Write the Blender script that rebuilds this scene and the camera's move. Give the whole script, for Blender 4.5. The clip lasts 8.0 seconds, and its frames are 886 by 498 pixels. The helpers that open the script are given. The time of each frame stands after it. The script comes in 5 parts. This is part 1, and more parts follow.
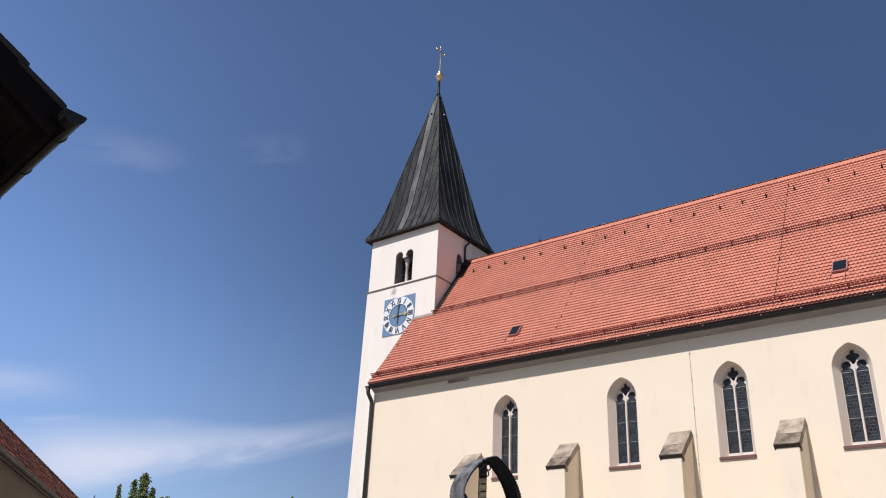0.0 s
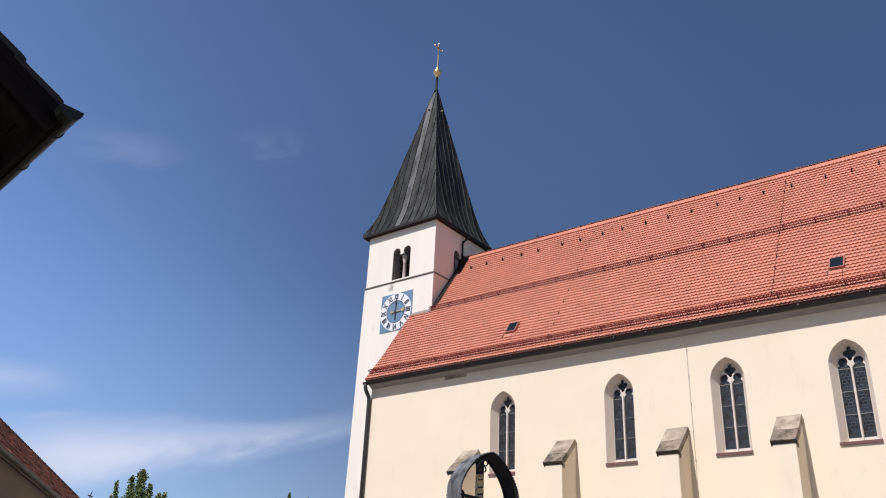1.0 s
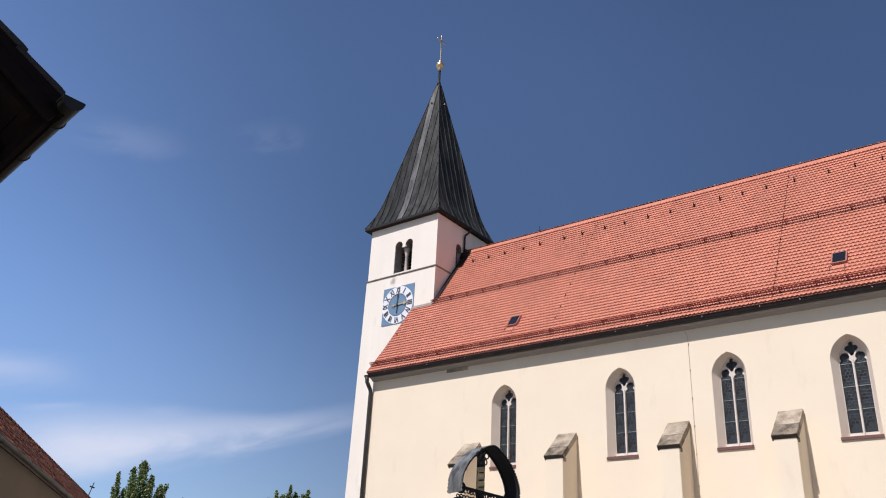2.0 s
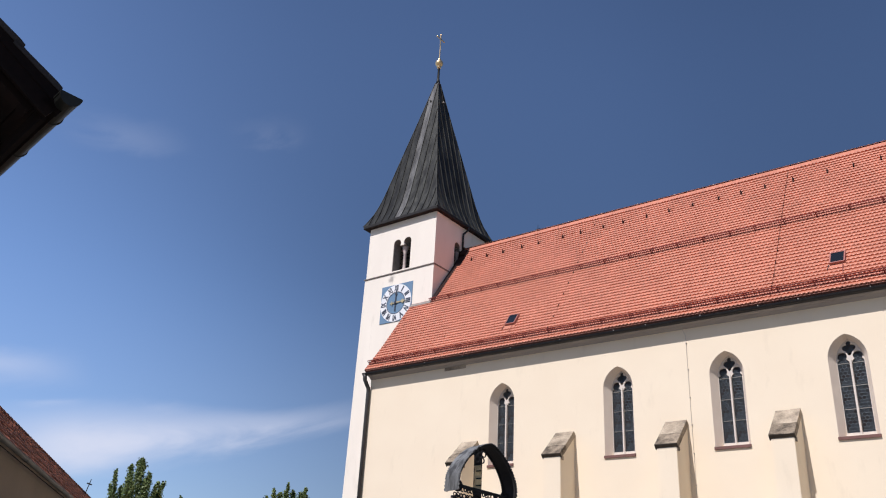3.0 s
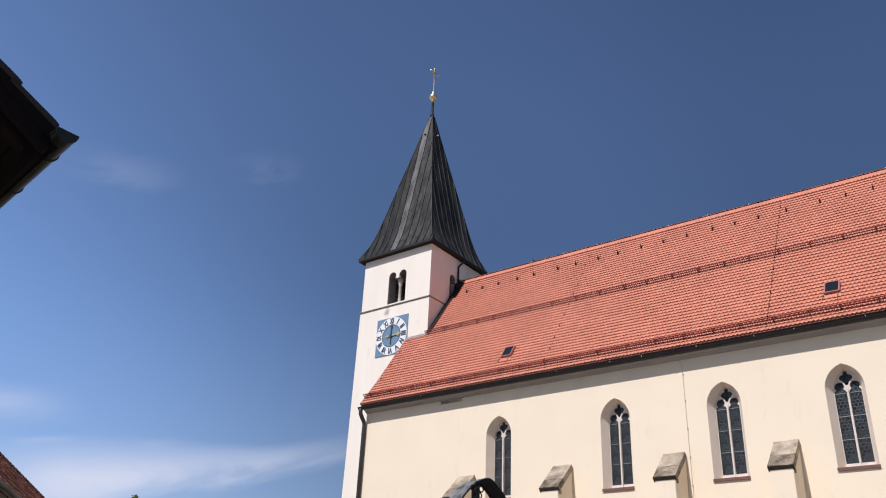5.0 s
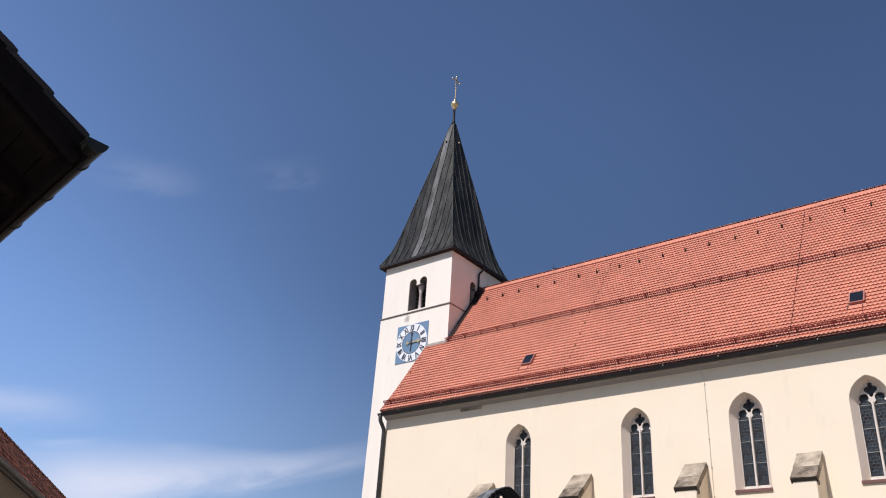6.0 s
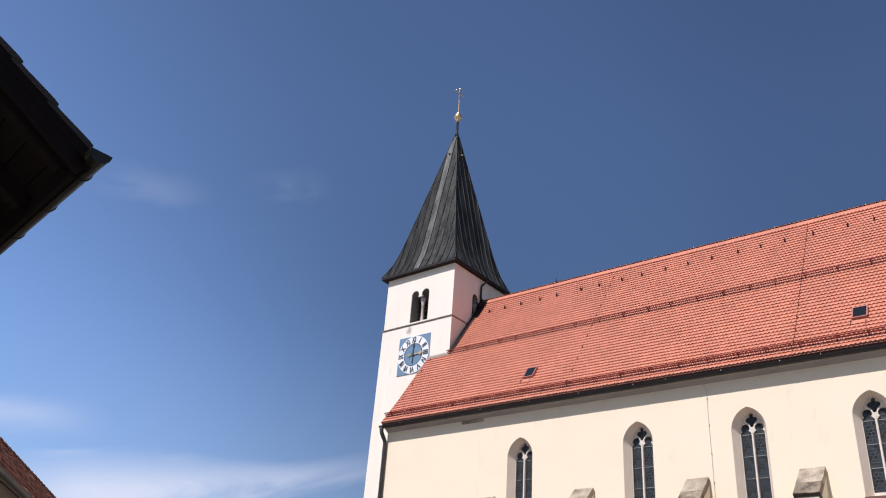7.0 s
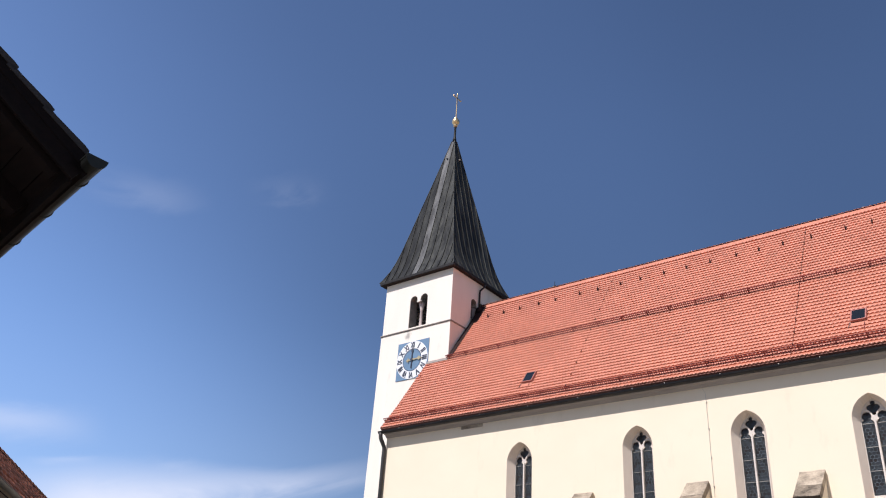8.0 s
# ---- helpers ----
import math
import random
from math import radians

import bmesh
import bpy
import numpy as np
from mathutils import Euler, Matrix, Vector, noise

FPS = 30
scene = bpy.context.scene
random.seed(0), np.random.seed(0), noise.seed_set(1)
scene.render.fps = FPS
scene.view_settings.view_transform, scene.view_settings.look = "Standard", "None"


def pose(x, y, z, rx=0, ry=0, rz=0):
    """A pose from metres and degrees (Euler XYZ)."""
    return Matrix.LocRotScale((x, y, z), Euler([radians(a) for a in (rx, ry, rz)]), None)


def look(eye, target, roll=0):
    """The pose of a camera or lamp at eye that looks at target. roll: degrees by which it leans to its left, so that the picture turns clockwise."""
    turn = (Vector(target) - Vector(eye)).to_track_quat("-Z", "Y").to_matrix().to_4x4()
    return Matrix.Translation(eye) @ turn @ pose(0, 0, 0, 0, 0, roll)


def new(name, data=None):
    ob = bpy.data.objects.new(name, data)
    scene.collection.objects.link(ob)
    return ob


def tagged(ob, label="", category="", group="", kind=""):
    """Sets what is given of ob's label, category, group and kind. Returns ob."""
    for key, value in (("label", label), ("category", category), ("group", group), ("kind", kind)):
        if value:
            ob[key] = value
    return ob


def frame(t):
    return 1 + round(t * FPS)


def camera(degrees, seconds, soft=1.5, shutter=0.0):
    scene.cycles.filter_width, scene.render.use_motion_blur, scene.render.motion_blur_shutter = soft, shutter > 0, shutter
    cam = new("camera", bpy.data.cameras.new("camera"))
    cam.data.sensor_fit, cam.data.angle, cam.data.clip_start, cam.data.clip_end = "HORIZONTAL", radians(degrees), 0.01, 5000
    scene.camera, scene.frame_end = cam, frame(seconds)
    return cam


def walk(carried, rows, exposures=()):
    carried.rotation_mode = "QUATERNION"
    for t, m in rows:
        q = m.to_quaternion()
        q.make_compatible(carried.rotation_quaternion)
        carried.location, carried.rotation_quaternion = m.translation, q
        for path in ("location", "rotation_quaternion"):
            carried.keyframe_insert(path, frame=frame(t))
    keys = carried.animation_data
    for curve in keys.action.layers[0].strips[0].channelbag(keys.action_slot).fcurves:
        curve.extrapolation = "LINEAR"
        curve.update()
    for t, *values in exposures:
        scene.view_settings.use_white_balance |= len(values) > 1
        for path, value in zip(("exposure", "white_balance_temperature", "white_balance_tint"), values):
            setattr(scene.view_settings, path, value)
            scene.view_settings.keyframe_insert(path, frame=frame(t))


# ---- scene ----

# ------------------------------------------------------------------ camera
cam = camera(55.42, 8.0, soft=1.1)


def aim(x, y, z, yaw, pitch, lean):
    return pose(x, y, z, 90 + pitch, 0, yaw) @ pose(0, 0, 0, 0, 0, lean)


# seconds, place, turn to the left of the nave's normal, tilt up, lean
PATH = [
    (0.0, 0.011, -0.023, 1.599, 38.042, 25.272, 2.720),
    (0.5, 0.010, -0.021, 1.599, 37.933, 25.153, 2.690),
    (1.0, 0.012, -0.023, 1.597, 37.844, 25.034, 2.690),
    (1.5, 0.006, -0.018, 1.597, 37.941, 24.807, 2.705),
    (1.7, 0.005, -0.016, 1.597, 37.965, 24.703, 2.846),
    (2.8, 0.001, -0.002, 1.600, 37.910, 24.430, 3.100),
    (3.0, 0.000, 0.000, 1.600, 37.851, 24.469, 3.172),
    (3.5, -0.004, 0.001, 1.600, 37.460, 24.731, 2.801),
    (4.0, -0.005, 0.007, 1.603, 36.795, 25.417, 2.113),
    (4.5, -0.003, 0.004, 1.603, 36.830, 26.048, 2.229),
    (4.7, -0.001, 0.000, 1.603, 37.089, 26.343, 2.369),
    (5.8, 0.025, -0.050, 1.598, 38.923, 27.032, 3.534),
    (6.0, 0.028, -0.057, 1.597, 39.197, 27.059, 3.730),
    (6.5, 0.029, -0.060, 1.602, 39.509, 27.424, 4.077),
    (7.0, 0.028, -0.055, 1.605, 39.453, 27.859, 4.205),
    (7.5, 0.026, -0.048, 1.606, 39.470, 28.189, 4.186),
    (8.0, 0.017, -0.036, 1.607, 39.351, 28.211, 3.860),
]
LIGHT = [(0.0, 0.0), (4.0, 0.0), (4.7, -0.03), (5.8, 0.03), (6.5, 0.075), (7.0, 0.09), (7.5, 0.22), (8.0, 0.21)]
walk(cam, [(r[0], aim(*r[1:])) for r in PATH], [(t, stops, 5850, 16) for t, stops in LIGHT])

# ------------------------------------------------------------------ light
SUN_UP, SUN_WEST = radians(53), radians(7)
SUN_DIR = Vector((-math.sin(SUN_WEST) * math.cos(SUN_UP), -math.cos(SUN_WEST) * math.cos(SUN_UP), math.sin(SUN_UP)))
sun = new("sun", bpy.data.lights.new("sun", "SUN"))
sun.data.energy, sun.data.angle, sun.data.color = 4.6, radians(0.53), (1.0, 0.93, 0.84)
sun.matrix_world = look(SUN_DIR * 200, (0, 0, 0))

world = bpy.data.worlds.new("sky")
scene.world = world
world.use_nodes = True
wn, wl = world.node_tree.nodes, world.node_tree.links
wn.clear()
sky = wn.new("ShaderNodeTexSky")
sky.sky_type, sky.sun_disc = "NISHITA", False
sky.sun_elevation, sky.sun_rotation = SUN_UP, math.pi + SUN_WEST
sky.altitude, sky.air_density, sky.dust_density, sky.ozone_density = 450, 1.0, 1.2, 3.35


def sky_range(value, a, b, c, d):
    node = wn.new("ShaderNodeMapRange")
    node.interpolation_type = "SMOOTHSTEP"
    for key, number in (("From Min", a), ("From Max", b), ("To Min", c), ("To Max", d)):
        node.inputs[key].default_value = number
    wl.new(value, node.inputs["Value"])
    return node.outputs[0]


def sky_math(kind, a, b):
    node = wn.new("ShaderNodeMath")
    node.operation = kind
    for slot, value in zip(node.inputs, (a, b)):
        if isinstance(value, (int, float)):
            slot.default_value = value
        else:
            wl.new(value, slot)
    return node.outputs[0]


coord = wn.new("ShaderNodeTexCoord")
split = wn.new("ShaderNodeSeparateXYZ")
wl.new(coord.outputs["Generated"], split.inputs[0])
west, height = sky_math("MULTIPLY", split.outputs["X"], -1.0), split.outputs["Z"]
sky_light = wn.new("ShaderNodeBackground")
wl.new(sky.outputs[0], sky_light.inputs["Color"])
# the sky is hazier and brighter towards the west, most of all low down
haze = sky_math("ADD", 1.0, sky_math("MULTIPLY", sky_range(height, 0.36, 0.62, 1.0, 0.0), sky_math("SUBTRACT", sky_range(west, 0.58, 0.93, 0.76, 1.10), 1.0)))
glow = sky_math("MULTIPLY", sky_range(west, 0.1, 1.0, 0.077, 0.135), sky_range(height, 0.08, 0.36, 0.84, 1.0))


def bump_at(value, centre, half):
    return sky_range(sky_math("ABSOLUTE", sky_math("SUBTRACT", value, centre), 0.0), 0.0, half, 1.0, 0.0)


# the clear blue is deepest a quarter turn from the sun
deep = sky_math("SUBTRACT", sky_range(west, 0.15, 0.55, 1.0, 1.07), sky_math("MULTIPLY", bump_at(west, 0.60, 0.30), 0.19))
wl.new(sky_math("MULTIPLY", sky_math("MULTIPLY", glow, haze), deep), sky_light.inputs["Strength"])


def streaks(value, tall, scale, detail, shift):
    """Noise drawn out along the horizon."""
    at = wn.new("ShaderNodeCombineXYZ")
    for slot, part_of in zip(at.inputs, (split.outputs["X"], split.outputs["Y"], value)):
        wl.new(part_of, slot)
    stretch = wn.new("ShaderNodeMapping")
    stretch.inputs["Scale"].default_value, stretch.inputs["Location"].default_value = (1.6, 1.6, tall), (0, shift, shift * 3)
    wl.new(at.outputs[0], stretch.inputs["Vector"])
    tex = wn.new("ShaderNodeTexNoise")
    tex.inputs["Scale"].default_value, tex.inputs["Detail"].default_value = scale, detail
    tex.inputs["Roughness"].default_value, tex.inputs["Distortion"].default_value = 0.55, 0.6
    wl.new(stretch.outputs[0], tex.inputs["Vector"])
    return tex.outputs["Fac"]


# thin cirrus: a long streak low in the west, a small one over it, two faint wisps high up
tilted = sky_math("ADD", height, sky_math("MULTIPLY", sky_math("SUBTRACT", west, 0.82), 0.31))
fibres = streaks(tilted, 6.0, 4.0, 9, 0.0)
wavy = sky_math("ADD", tilted, sky_math("MULTIPLY", sky_math("SUBTRACT", fibres, 0.5), 0.035))
off_axis = sky_math("MULTIPLY", sky_math("ABSOLUTE", sky_math("SUBTRACT", wavy, 0.178), 0.0), sky_range(west, 0.66, 0.86, 2.3, 0.95))
low = sky_math("MULTIPLY", sky_range(off_axis, 0.0, 0.046, 1.0, 0.0), sky_math("MULTIPLY", sky_range(west, 0.60, 0.84, 0.0, 1.0), sky_range(west, 0.855, 0.895, 1.0, 0.45)))
low = sky_math("MULTIPLY", low, sky_range(fibres, 0.32, 0.66, 0.55, 1.0))
small = sky_math("MULTIPLY", bump_at(wavy, 0.252, 0.026), sky_range(west, 0.84, 0.89, 0.0, 0.30))
tick = sky_math("MULTIPLY", bump_at(wavy, 0.216, 0.007), sky_math("MULTIPLY", bump_at(west, 0.868, 0.022), 0.14))
small = sky_math("ADD", small, tick)
arc = sky_math("ADD", height, sky_math("MULTIPLY", sky_math("SUBTRACT", west, 0.72), 0.30))
tufts = streaks(arc, 5.0, 5.5, 8, 0.37)
high = sky_math("ADD", bump_at(west, 0.772, 0.045), sky_math("MULTIPLY", bump_at(west, 0.672, 0.04), 0.6))
high = sky_math("MULTIPLY", sky_math("MULTIPLY", high, bump_at(sky_math("ADD", arc, sky_math("MULTIPLY", sky_math("SUBTRACT", tufts, 0.5), 0.05)), 0.500, 0.020)), sky_range(tufts, 0.36, 0.62, 0.01, 0.09))
veil = sky_range(height, 0.10, 0.38, 0.07, 0.0)
thick = sky_math("ADD", sky_math("MULTIPLY", low, 0.82), sky_math("ADD", small, veil))
thick = sky_math("MINIMUM", sky_math("ADD", thick, high), 0.95)
cloud_light = wn.new("ShaderNodeBackground")
cloud_light.inputs["Color"].default_value, cloud_light.inputs["Strength"].default_value = (0.97, 0.97, 1.0, 1), 0.78
both = wn.new("ShaderNodeMixShader")
sky_out = wn.new("ShaderNodeOutputWorld")
wl.new(thick, both.inputs["Fac"])
wl.new(sky_light.outputs[0], both.inputs[1])
wl.new(cloud_light.outputs[0], both.inputs[2])
wl.new(both.outputs[0], sky_out.inputs["Surface"])


# ------------------------------------------------------------------ materials
def material(name, colour, colour2=None, rough=0.8, metal=0.0, scale=2.0, fine=40.0, bump=0.15, vary=0.0, island=False,
             streak=None, spec=0.5, contrast=(0.35, 0.7), bump_size=0.01, stain=0.0):
    """Two scales of noise between two colours, fine relief, and a shade of its own for each piece."""
    m = bpy.data.materials.new(name)
    m.use_nodes = True
    n, l = m.node_tree.nodes, m.node_tree.links
    bsdf = n["Principled BSDF"]
    bsdf.inputs["Roughness"].default_value, bsdf.inputs["Metallic"].default_value = rough, metal
    bsdf.inputs["Specular IOR Level"].default_value = spec
    geo = n.new("ShaderNodeNewGeometry")
    at = geo.outputs["Position"]
    if streak:
        mapping = n.new("ShaderNodeMapping")
        mapping.inputs["Scale"].default_value = streak
        l.new(at, mapping.inputs["Vector"])
        at = mapping.outputs[0]
    broad = n.new("ShaderNodeTexNoise")
    broad.inputs["Scale"].default_value, broad.inputs["Detail"].default_value = scale, 6
    l.new(at, broad.inputs["Vector"])
    grain = n.new("ShaderNodeTexNoise")
    grain.inputs["Scale"].default_value, grain.inputs["Detail"].default_value = fine, 4
    l.new(at, grain.inputs["Vector"])
    mixv = n.new("ShaderNodeMix")
    mixv.inputs[0].default_value = 0.3
    l.new(broad.outputs["Fac"], mixv.inputs[2])
    l.new(grain.outputs["Fac"], mixv.inputs[3])
    spread = n.new("ShaderNodeMapRange")
    spread.inputs["From Min"].default_value, spread.inputs["From Max"].default_value = contrast
    l.new(mixv.outputs[0], spread.inputs["Value"])
    tone = n.new("ShaderNodeMix")
    tone.data_type = "RGBA"
    tone.inputs[6].default_value = (*colour, 1)
    tone.inputs[7].default_value = (*(colour2 or [c * 0.8 for c in colour]), 1)
    l.new(spread.outputs[0], tone.inputs[0])
    out = tone.outputs[2]
    if vary:
        own = geo.outputs["Random Per Island"] if island else n.new("ShaderNodeObjectInfo").outputs["Random"]
        span = n.new("ShaderNodeMapRange")
        span.inputs["To Min"].default_value, span.inputs["To Max"].default_value = 1 - vary, 1 + vary
        l.new(own, span.inputs["Value"])
        hsv = n.new("ShaderNodeHueSaturation")
        l.new(span.outputs[0], hsv.inputs["Value"])
        l.new(out, hsv.inputs["Color"])
        out = hsv.outputs[0]
    if stain:
        runs = n.new("ShaderNodeMapping")
        runs.inputs["Scale"].default_value = (1.7, 1.7, 0.55)
        l.new(geo.outputs["Position"], runs.inputs["Vector"])
        spots = n.new("ShaderNodeTexNoise")
        spots.inputs["Scale"].default_value, spots.inputs["Detail"].default_value, spots.inputs["Roughness"].default_value = 0.9, 8, 0.62
        l.new(runs.outputs[0], spots.inputs["Vector"])
        sharp = n.new("ShaderNodeMapRange")
        sharp.inputs["From Min"].default_value, sharp.inputs["From Max"].default_value, sharp.inputs["To Max"].default_value = 0.58, 0.76, stain
        l.new(spots.outputs["Fac"], sharp.inputs["Value"])
        soil = n.new("ShaderNodeMix")
        soil.data_type, soil.blend_type = "RGBA", "MULTIPLY"
        soil.inputs[7].default_value = (0.62, 0.60, 0.56, 1)
        l.new(sharp.outputs[0], soil.inputs[0])
        l.new(out, soil.inputs[6])
        out = soil.outputs[2]
    l.new(out, bsdf.inputs["Base Color"])
    if bump:
        relief = n.new("ShaderNodeBump")
        relief.inputs["Strength"].default_value, relief.inputs["Distance"].default_value = bump, bump_size
        l.new(mixv.outputs[0], relief.inputs["Height"])
        l.new(relief.outputs[0], bsdf.inputs["Normal"])
    return m


PLASTER = material("cream_plaster", (0.880, 0.754, 0.556), (0.835, 0.70, 0.508), 0.9, scale=0.5, fine=30, bump=0.25, contrast=(0.3, 0.75), stain=0.22)
TOWER_PLASTER = material("white_plaster", (0.875, 0.80, 0.675), (0.80, 0.725, 0.61), 0.9, stain=0.4, streak=(1.6, 1.6, 0.35), scale=0.7, fine=25, bump=0.25, contrast=(0.35, 0.8))
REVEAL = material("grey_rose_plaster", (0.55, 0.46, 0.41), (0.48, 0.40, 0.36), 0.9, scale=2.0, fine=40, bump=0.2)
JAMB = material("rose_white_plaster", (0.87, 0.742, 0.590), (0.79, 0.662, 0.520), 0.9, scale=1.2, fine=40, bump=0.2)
TRACERY = material("pale_stone", (0.72, 0.645, 0.55), (0.60, 0.535, 0.46), 0.85, scale=3.0, fine=50, bump=0.25)
SILL = material("red_sandstone", (0.205, 0.10, 0.08), (0.13, 0.07, 0.056), 0.9, scale=3.0, fine=60, bump=0.4)
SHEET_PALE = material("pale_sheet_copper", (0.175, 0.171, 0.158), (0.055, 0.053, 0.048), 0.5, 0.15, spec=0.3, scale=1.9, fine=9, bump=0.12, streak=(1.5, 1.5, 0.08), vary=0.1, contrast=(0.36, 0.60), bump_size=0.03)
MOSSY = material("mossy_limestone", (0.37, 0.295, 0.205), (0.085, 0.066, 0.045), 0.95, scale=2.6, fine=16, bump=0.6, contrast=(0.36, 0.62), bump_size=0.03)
SHADED_MOSS = material("black_moss_stone", (0.095, 0.074, 0.052), (0.045, 0.036, 0.026), 0.95, scale=4, fine=20, bump=0.6, bump_size=0.02)
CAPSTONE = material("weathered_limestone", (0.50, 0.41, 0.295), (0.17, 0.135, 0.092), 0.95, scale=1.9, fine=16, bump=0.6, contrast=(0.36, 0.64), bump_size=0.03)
CORNICE = material("grey_cornice_plaster", (0.37, 0.33, 0.295), (0.29, 0.26, 0.235), 0.9, scale=1.4, fine=30, bump=0.3, streak=(0.5, 1, 1))
COURSE = material("grey_string_stone", (0.34, 0.30, 0.26), (0.20, 0.18, 0.155), 0.9, scale=3.0, fine=40, bump=0.4)
TILE = material("red_clay_tile", (0.60, 0.224, 0.131), (0.495, 0.178, 0.103), 0.53, scale=0.5, fine=22, bump=0.2, vary=0.07, island=True)
TILE_PIECE = material("red_clay_tile_piece", (0.60, 0.224, 0.131), (0.495, 0.178, 0.103), 0.53, scale=0.5, fine=22, bump=0.2, vary=0.07)
RED_METAL = material("red_painted_steel", (0.225, 0.036, 0.024), (0.155, 0.027, 0.019), 0.5, scale=3, fine=40, bump=0.1)
HATCH_PAINT = material("faded_red_sheet", (0.40, 0.15, 0.11), (0.30, 0.10, 0.075), 0.5, scale=4, fine=40, bump=0.1)
SOFFIT = material("dark_brown_soffit", (0.034, 0.022, 0.019), (0.022, 0.015, 0.013), 0.9, spec=0.2, scale=3, fine=30, bump=0.2)
UNDER = material("roof_battens", (0.22, 0.09, 0.06), (0.15, 0.06, 0.045), 0.9, scale=2, fine=20)
DARK_METAL = material("dark_gutter_metal", (0.022, 0.021, 0.022), (0.035, 0.032, 0.030), 0.45, 0.5, scale=2, fine=30, bump=0.1)
SHEET = material("weathered_sheet_copper", (0.056, 0.056, 0.047), (0.011, 0.0108, 0.0092), 0.55, 0.1, spec=0.2, scale=1.9, fine=9, bump=0.12, streak=(1.5, 1.5, 0.08), vary=0.6, contrast=(0.36, 0.60), bump_size=0.03)
GOLD = material("gilded_metal", (0.95, 0.68, 0.34), (0.82, 0.55, 0.26), 0.36, 1.0, scale=4, fine=30, bump=0.05)
TARNISHED = material("tarnished_gilding", (0.90, 0.70, 0.38), (0.48, 0.34, 0.16), 0.5, 0.1, scale=22, fine=60, bump=0.2)
AGED_GILT = material("aged_gilding", (0.60, 0.50, 0.28), (0.34, 0.28, 0.17), 0.5, 0.35, scale=5, fine=30, bump=0.1)
DIAL_BLUE = material("blue_dial_paint", (0.15, 0.25, 0.36), (0.125, 0.21, 0.31), 0.7, scale=2, fine=20, bump=0.1)
DIAL_WHITE = material("white_dial_paint", (0.82, 0.82, 0.80), (0.72, 0.73, 0.73), 0.7, scale=2, fine=20, bump=0.1)
NUMERAL = material("dark_numeral_paint", (0.035, 0.045, 0.07), (0.05, 0.06, 0.08), 0.7, scale=3, fine=20, bump=0)
RUSTY = material("rust_brown_steel", (0.042, 0.016, 0.013), (0.022, 0.010, 0.009), 0.8, 0.0, spec=0.1, scale=6, fine=40, bump=0.2)
SHADED_LEAD = material("stained_lead_flashing", (0.034, 0.020, 0.018), (0.018, 0.012, 0.011), 0.8, 0.0, spec=0.1, scale=4, fine=30, bump=0.2)
PIPE = material("weathered_pipe_metal", (0.066, 0.060, 0.055), (0.042, 0.039, 0.036), 0.55, 0.3, scale=3, fine=30, bump=0.1)
LEAD = material("lead_came", (0.165, 0.195, 0.205), (0.09, 0.11, 0.12), 0.5, 0.4, scale=4, fine=30, bump=0.1)
BLACK_IRON = material("black_wrought_iron", (0.016, 0.015, 0.015), (0.03, 0.027, 0.025), 0.75, 0.1, spec=0.3, scale=8, fine=60, bump=0.3)
ZINC = material("weathered_zinc_sheet", (0.21, 0.212, 0.20), (0.045, 0.043, 0.038), 0.6, 0.1, scale=14, fine=60, bump=0.2, streak=(1, 1, 0.16), contrast=(0.42, 0.6))
LOUVRE = material("dark_louvre_wood", (0.022, 0.020, 0.018), (0.014, 0.013, 0.012), 0.9, scale=4, fine=40)
CABLE = material("galvanised_wire", (0.48, 0.43, 0.37), (0.38, 0.34, 0.30), 0.6, 0.3, scale=4, fine=30, bump=0)
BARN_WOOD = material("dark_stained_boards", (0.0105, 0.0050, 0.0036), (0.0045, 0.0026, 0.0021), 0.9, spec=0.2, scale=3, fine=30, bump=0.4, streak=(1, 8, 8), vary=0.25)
BARN_TILE = material("dark_concrete_tile", (0.026, 0.021, 0.02), (0.015, 0.013, 0.012), 0.85, scale=3, fine=40, bump=0.4, vary=0.2)
BARN_WALL = material("barn_render", (0.42, 0.37, 0.30), (0.34, 0.30, 0.24), 0.9, scale=1.2, fine=30, bump=0.4)
BARN_GUTTER = material("tarnished_copper_gutter", (0.045, 0.046, 0.036), (0.024, 0.025, 0.021), 0.5, 0.6, scale=5, fine=30, bump=0.15)
HOUSE_WALL = material("ochre_render", (0.235, 0.175, 0.108), (0.19, 0.14, 0.086), 0.9, scale=0.8, fine=30, bump=0.4)
HOUSE_TILE = material("old_brown_tile", (0.36, 0.135, 0.075), (0.12, 0.055, 0.036), 0.9, scale=3.5, fine=30, bump=0.3, vary=0.34, island=True)
HOUSE_TILE_PIECE = material("old_brown_tile_piece", (0.36, 0.135, 0.075), (0.12, 0.055, 0.036), 0.9, scale=3.5, fine=30, bump=0.3, vary=0.34)
HOUSE_GUTTER = material("dull_zinc_gutter", (0.19, 0.175, 0.145), (0.11, 0.10, 0.085), 0.6, 0.4, scale=3, fine=30, bump=0.15)
HOUSE_ZINC = material("old_zinc_gutter", (0.30, 0.285, 0.25), (0.19, 0.18, 0.155), 0.55, 0.4, scale=3, fine=30, bump=0.15)
BARK = material("bark", (0.12, 0.09, 0.065), (0.06, 0.045, 0.035), 0.95, scale=8, fine=40, bump=0.8, bump_size=0.03)
LEAF = material("green_leaf", (0.20, 0.25, 0.075), (0.11, 0.165, 0.05), 0.6, scale=1.5, fine=20, bump=0, vary=0.4, island=True)
GRASS = material("churchyard_gravel", (0.27, 0.25, 0.225), (0.13, 0.125, 0.105), 0.95, scale=0.4, fine=14, bump=0.6, bump_size=0.05)
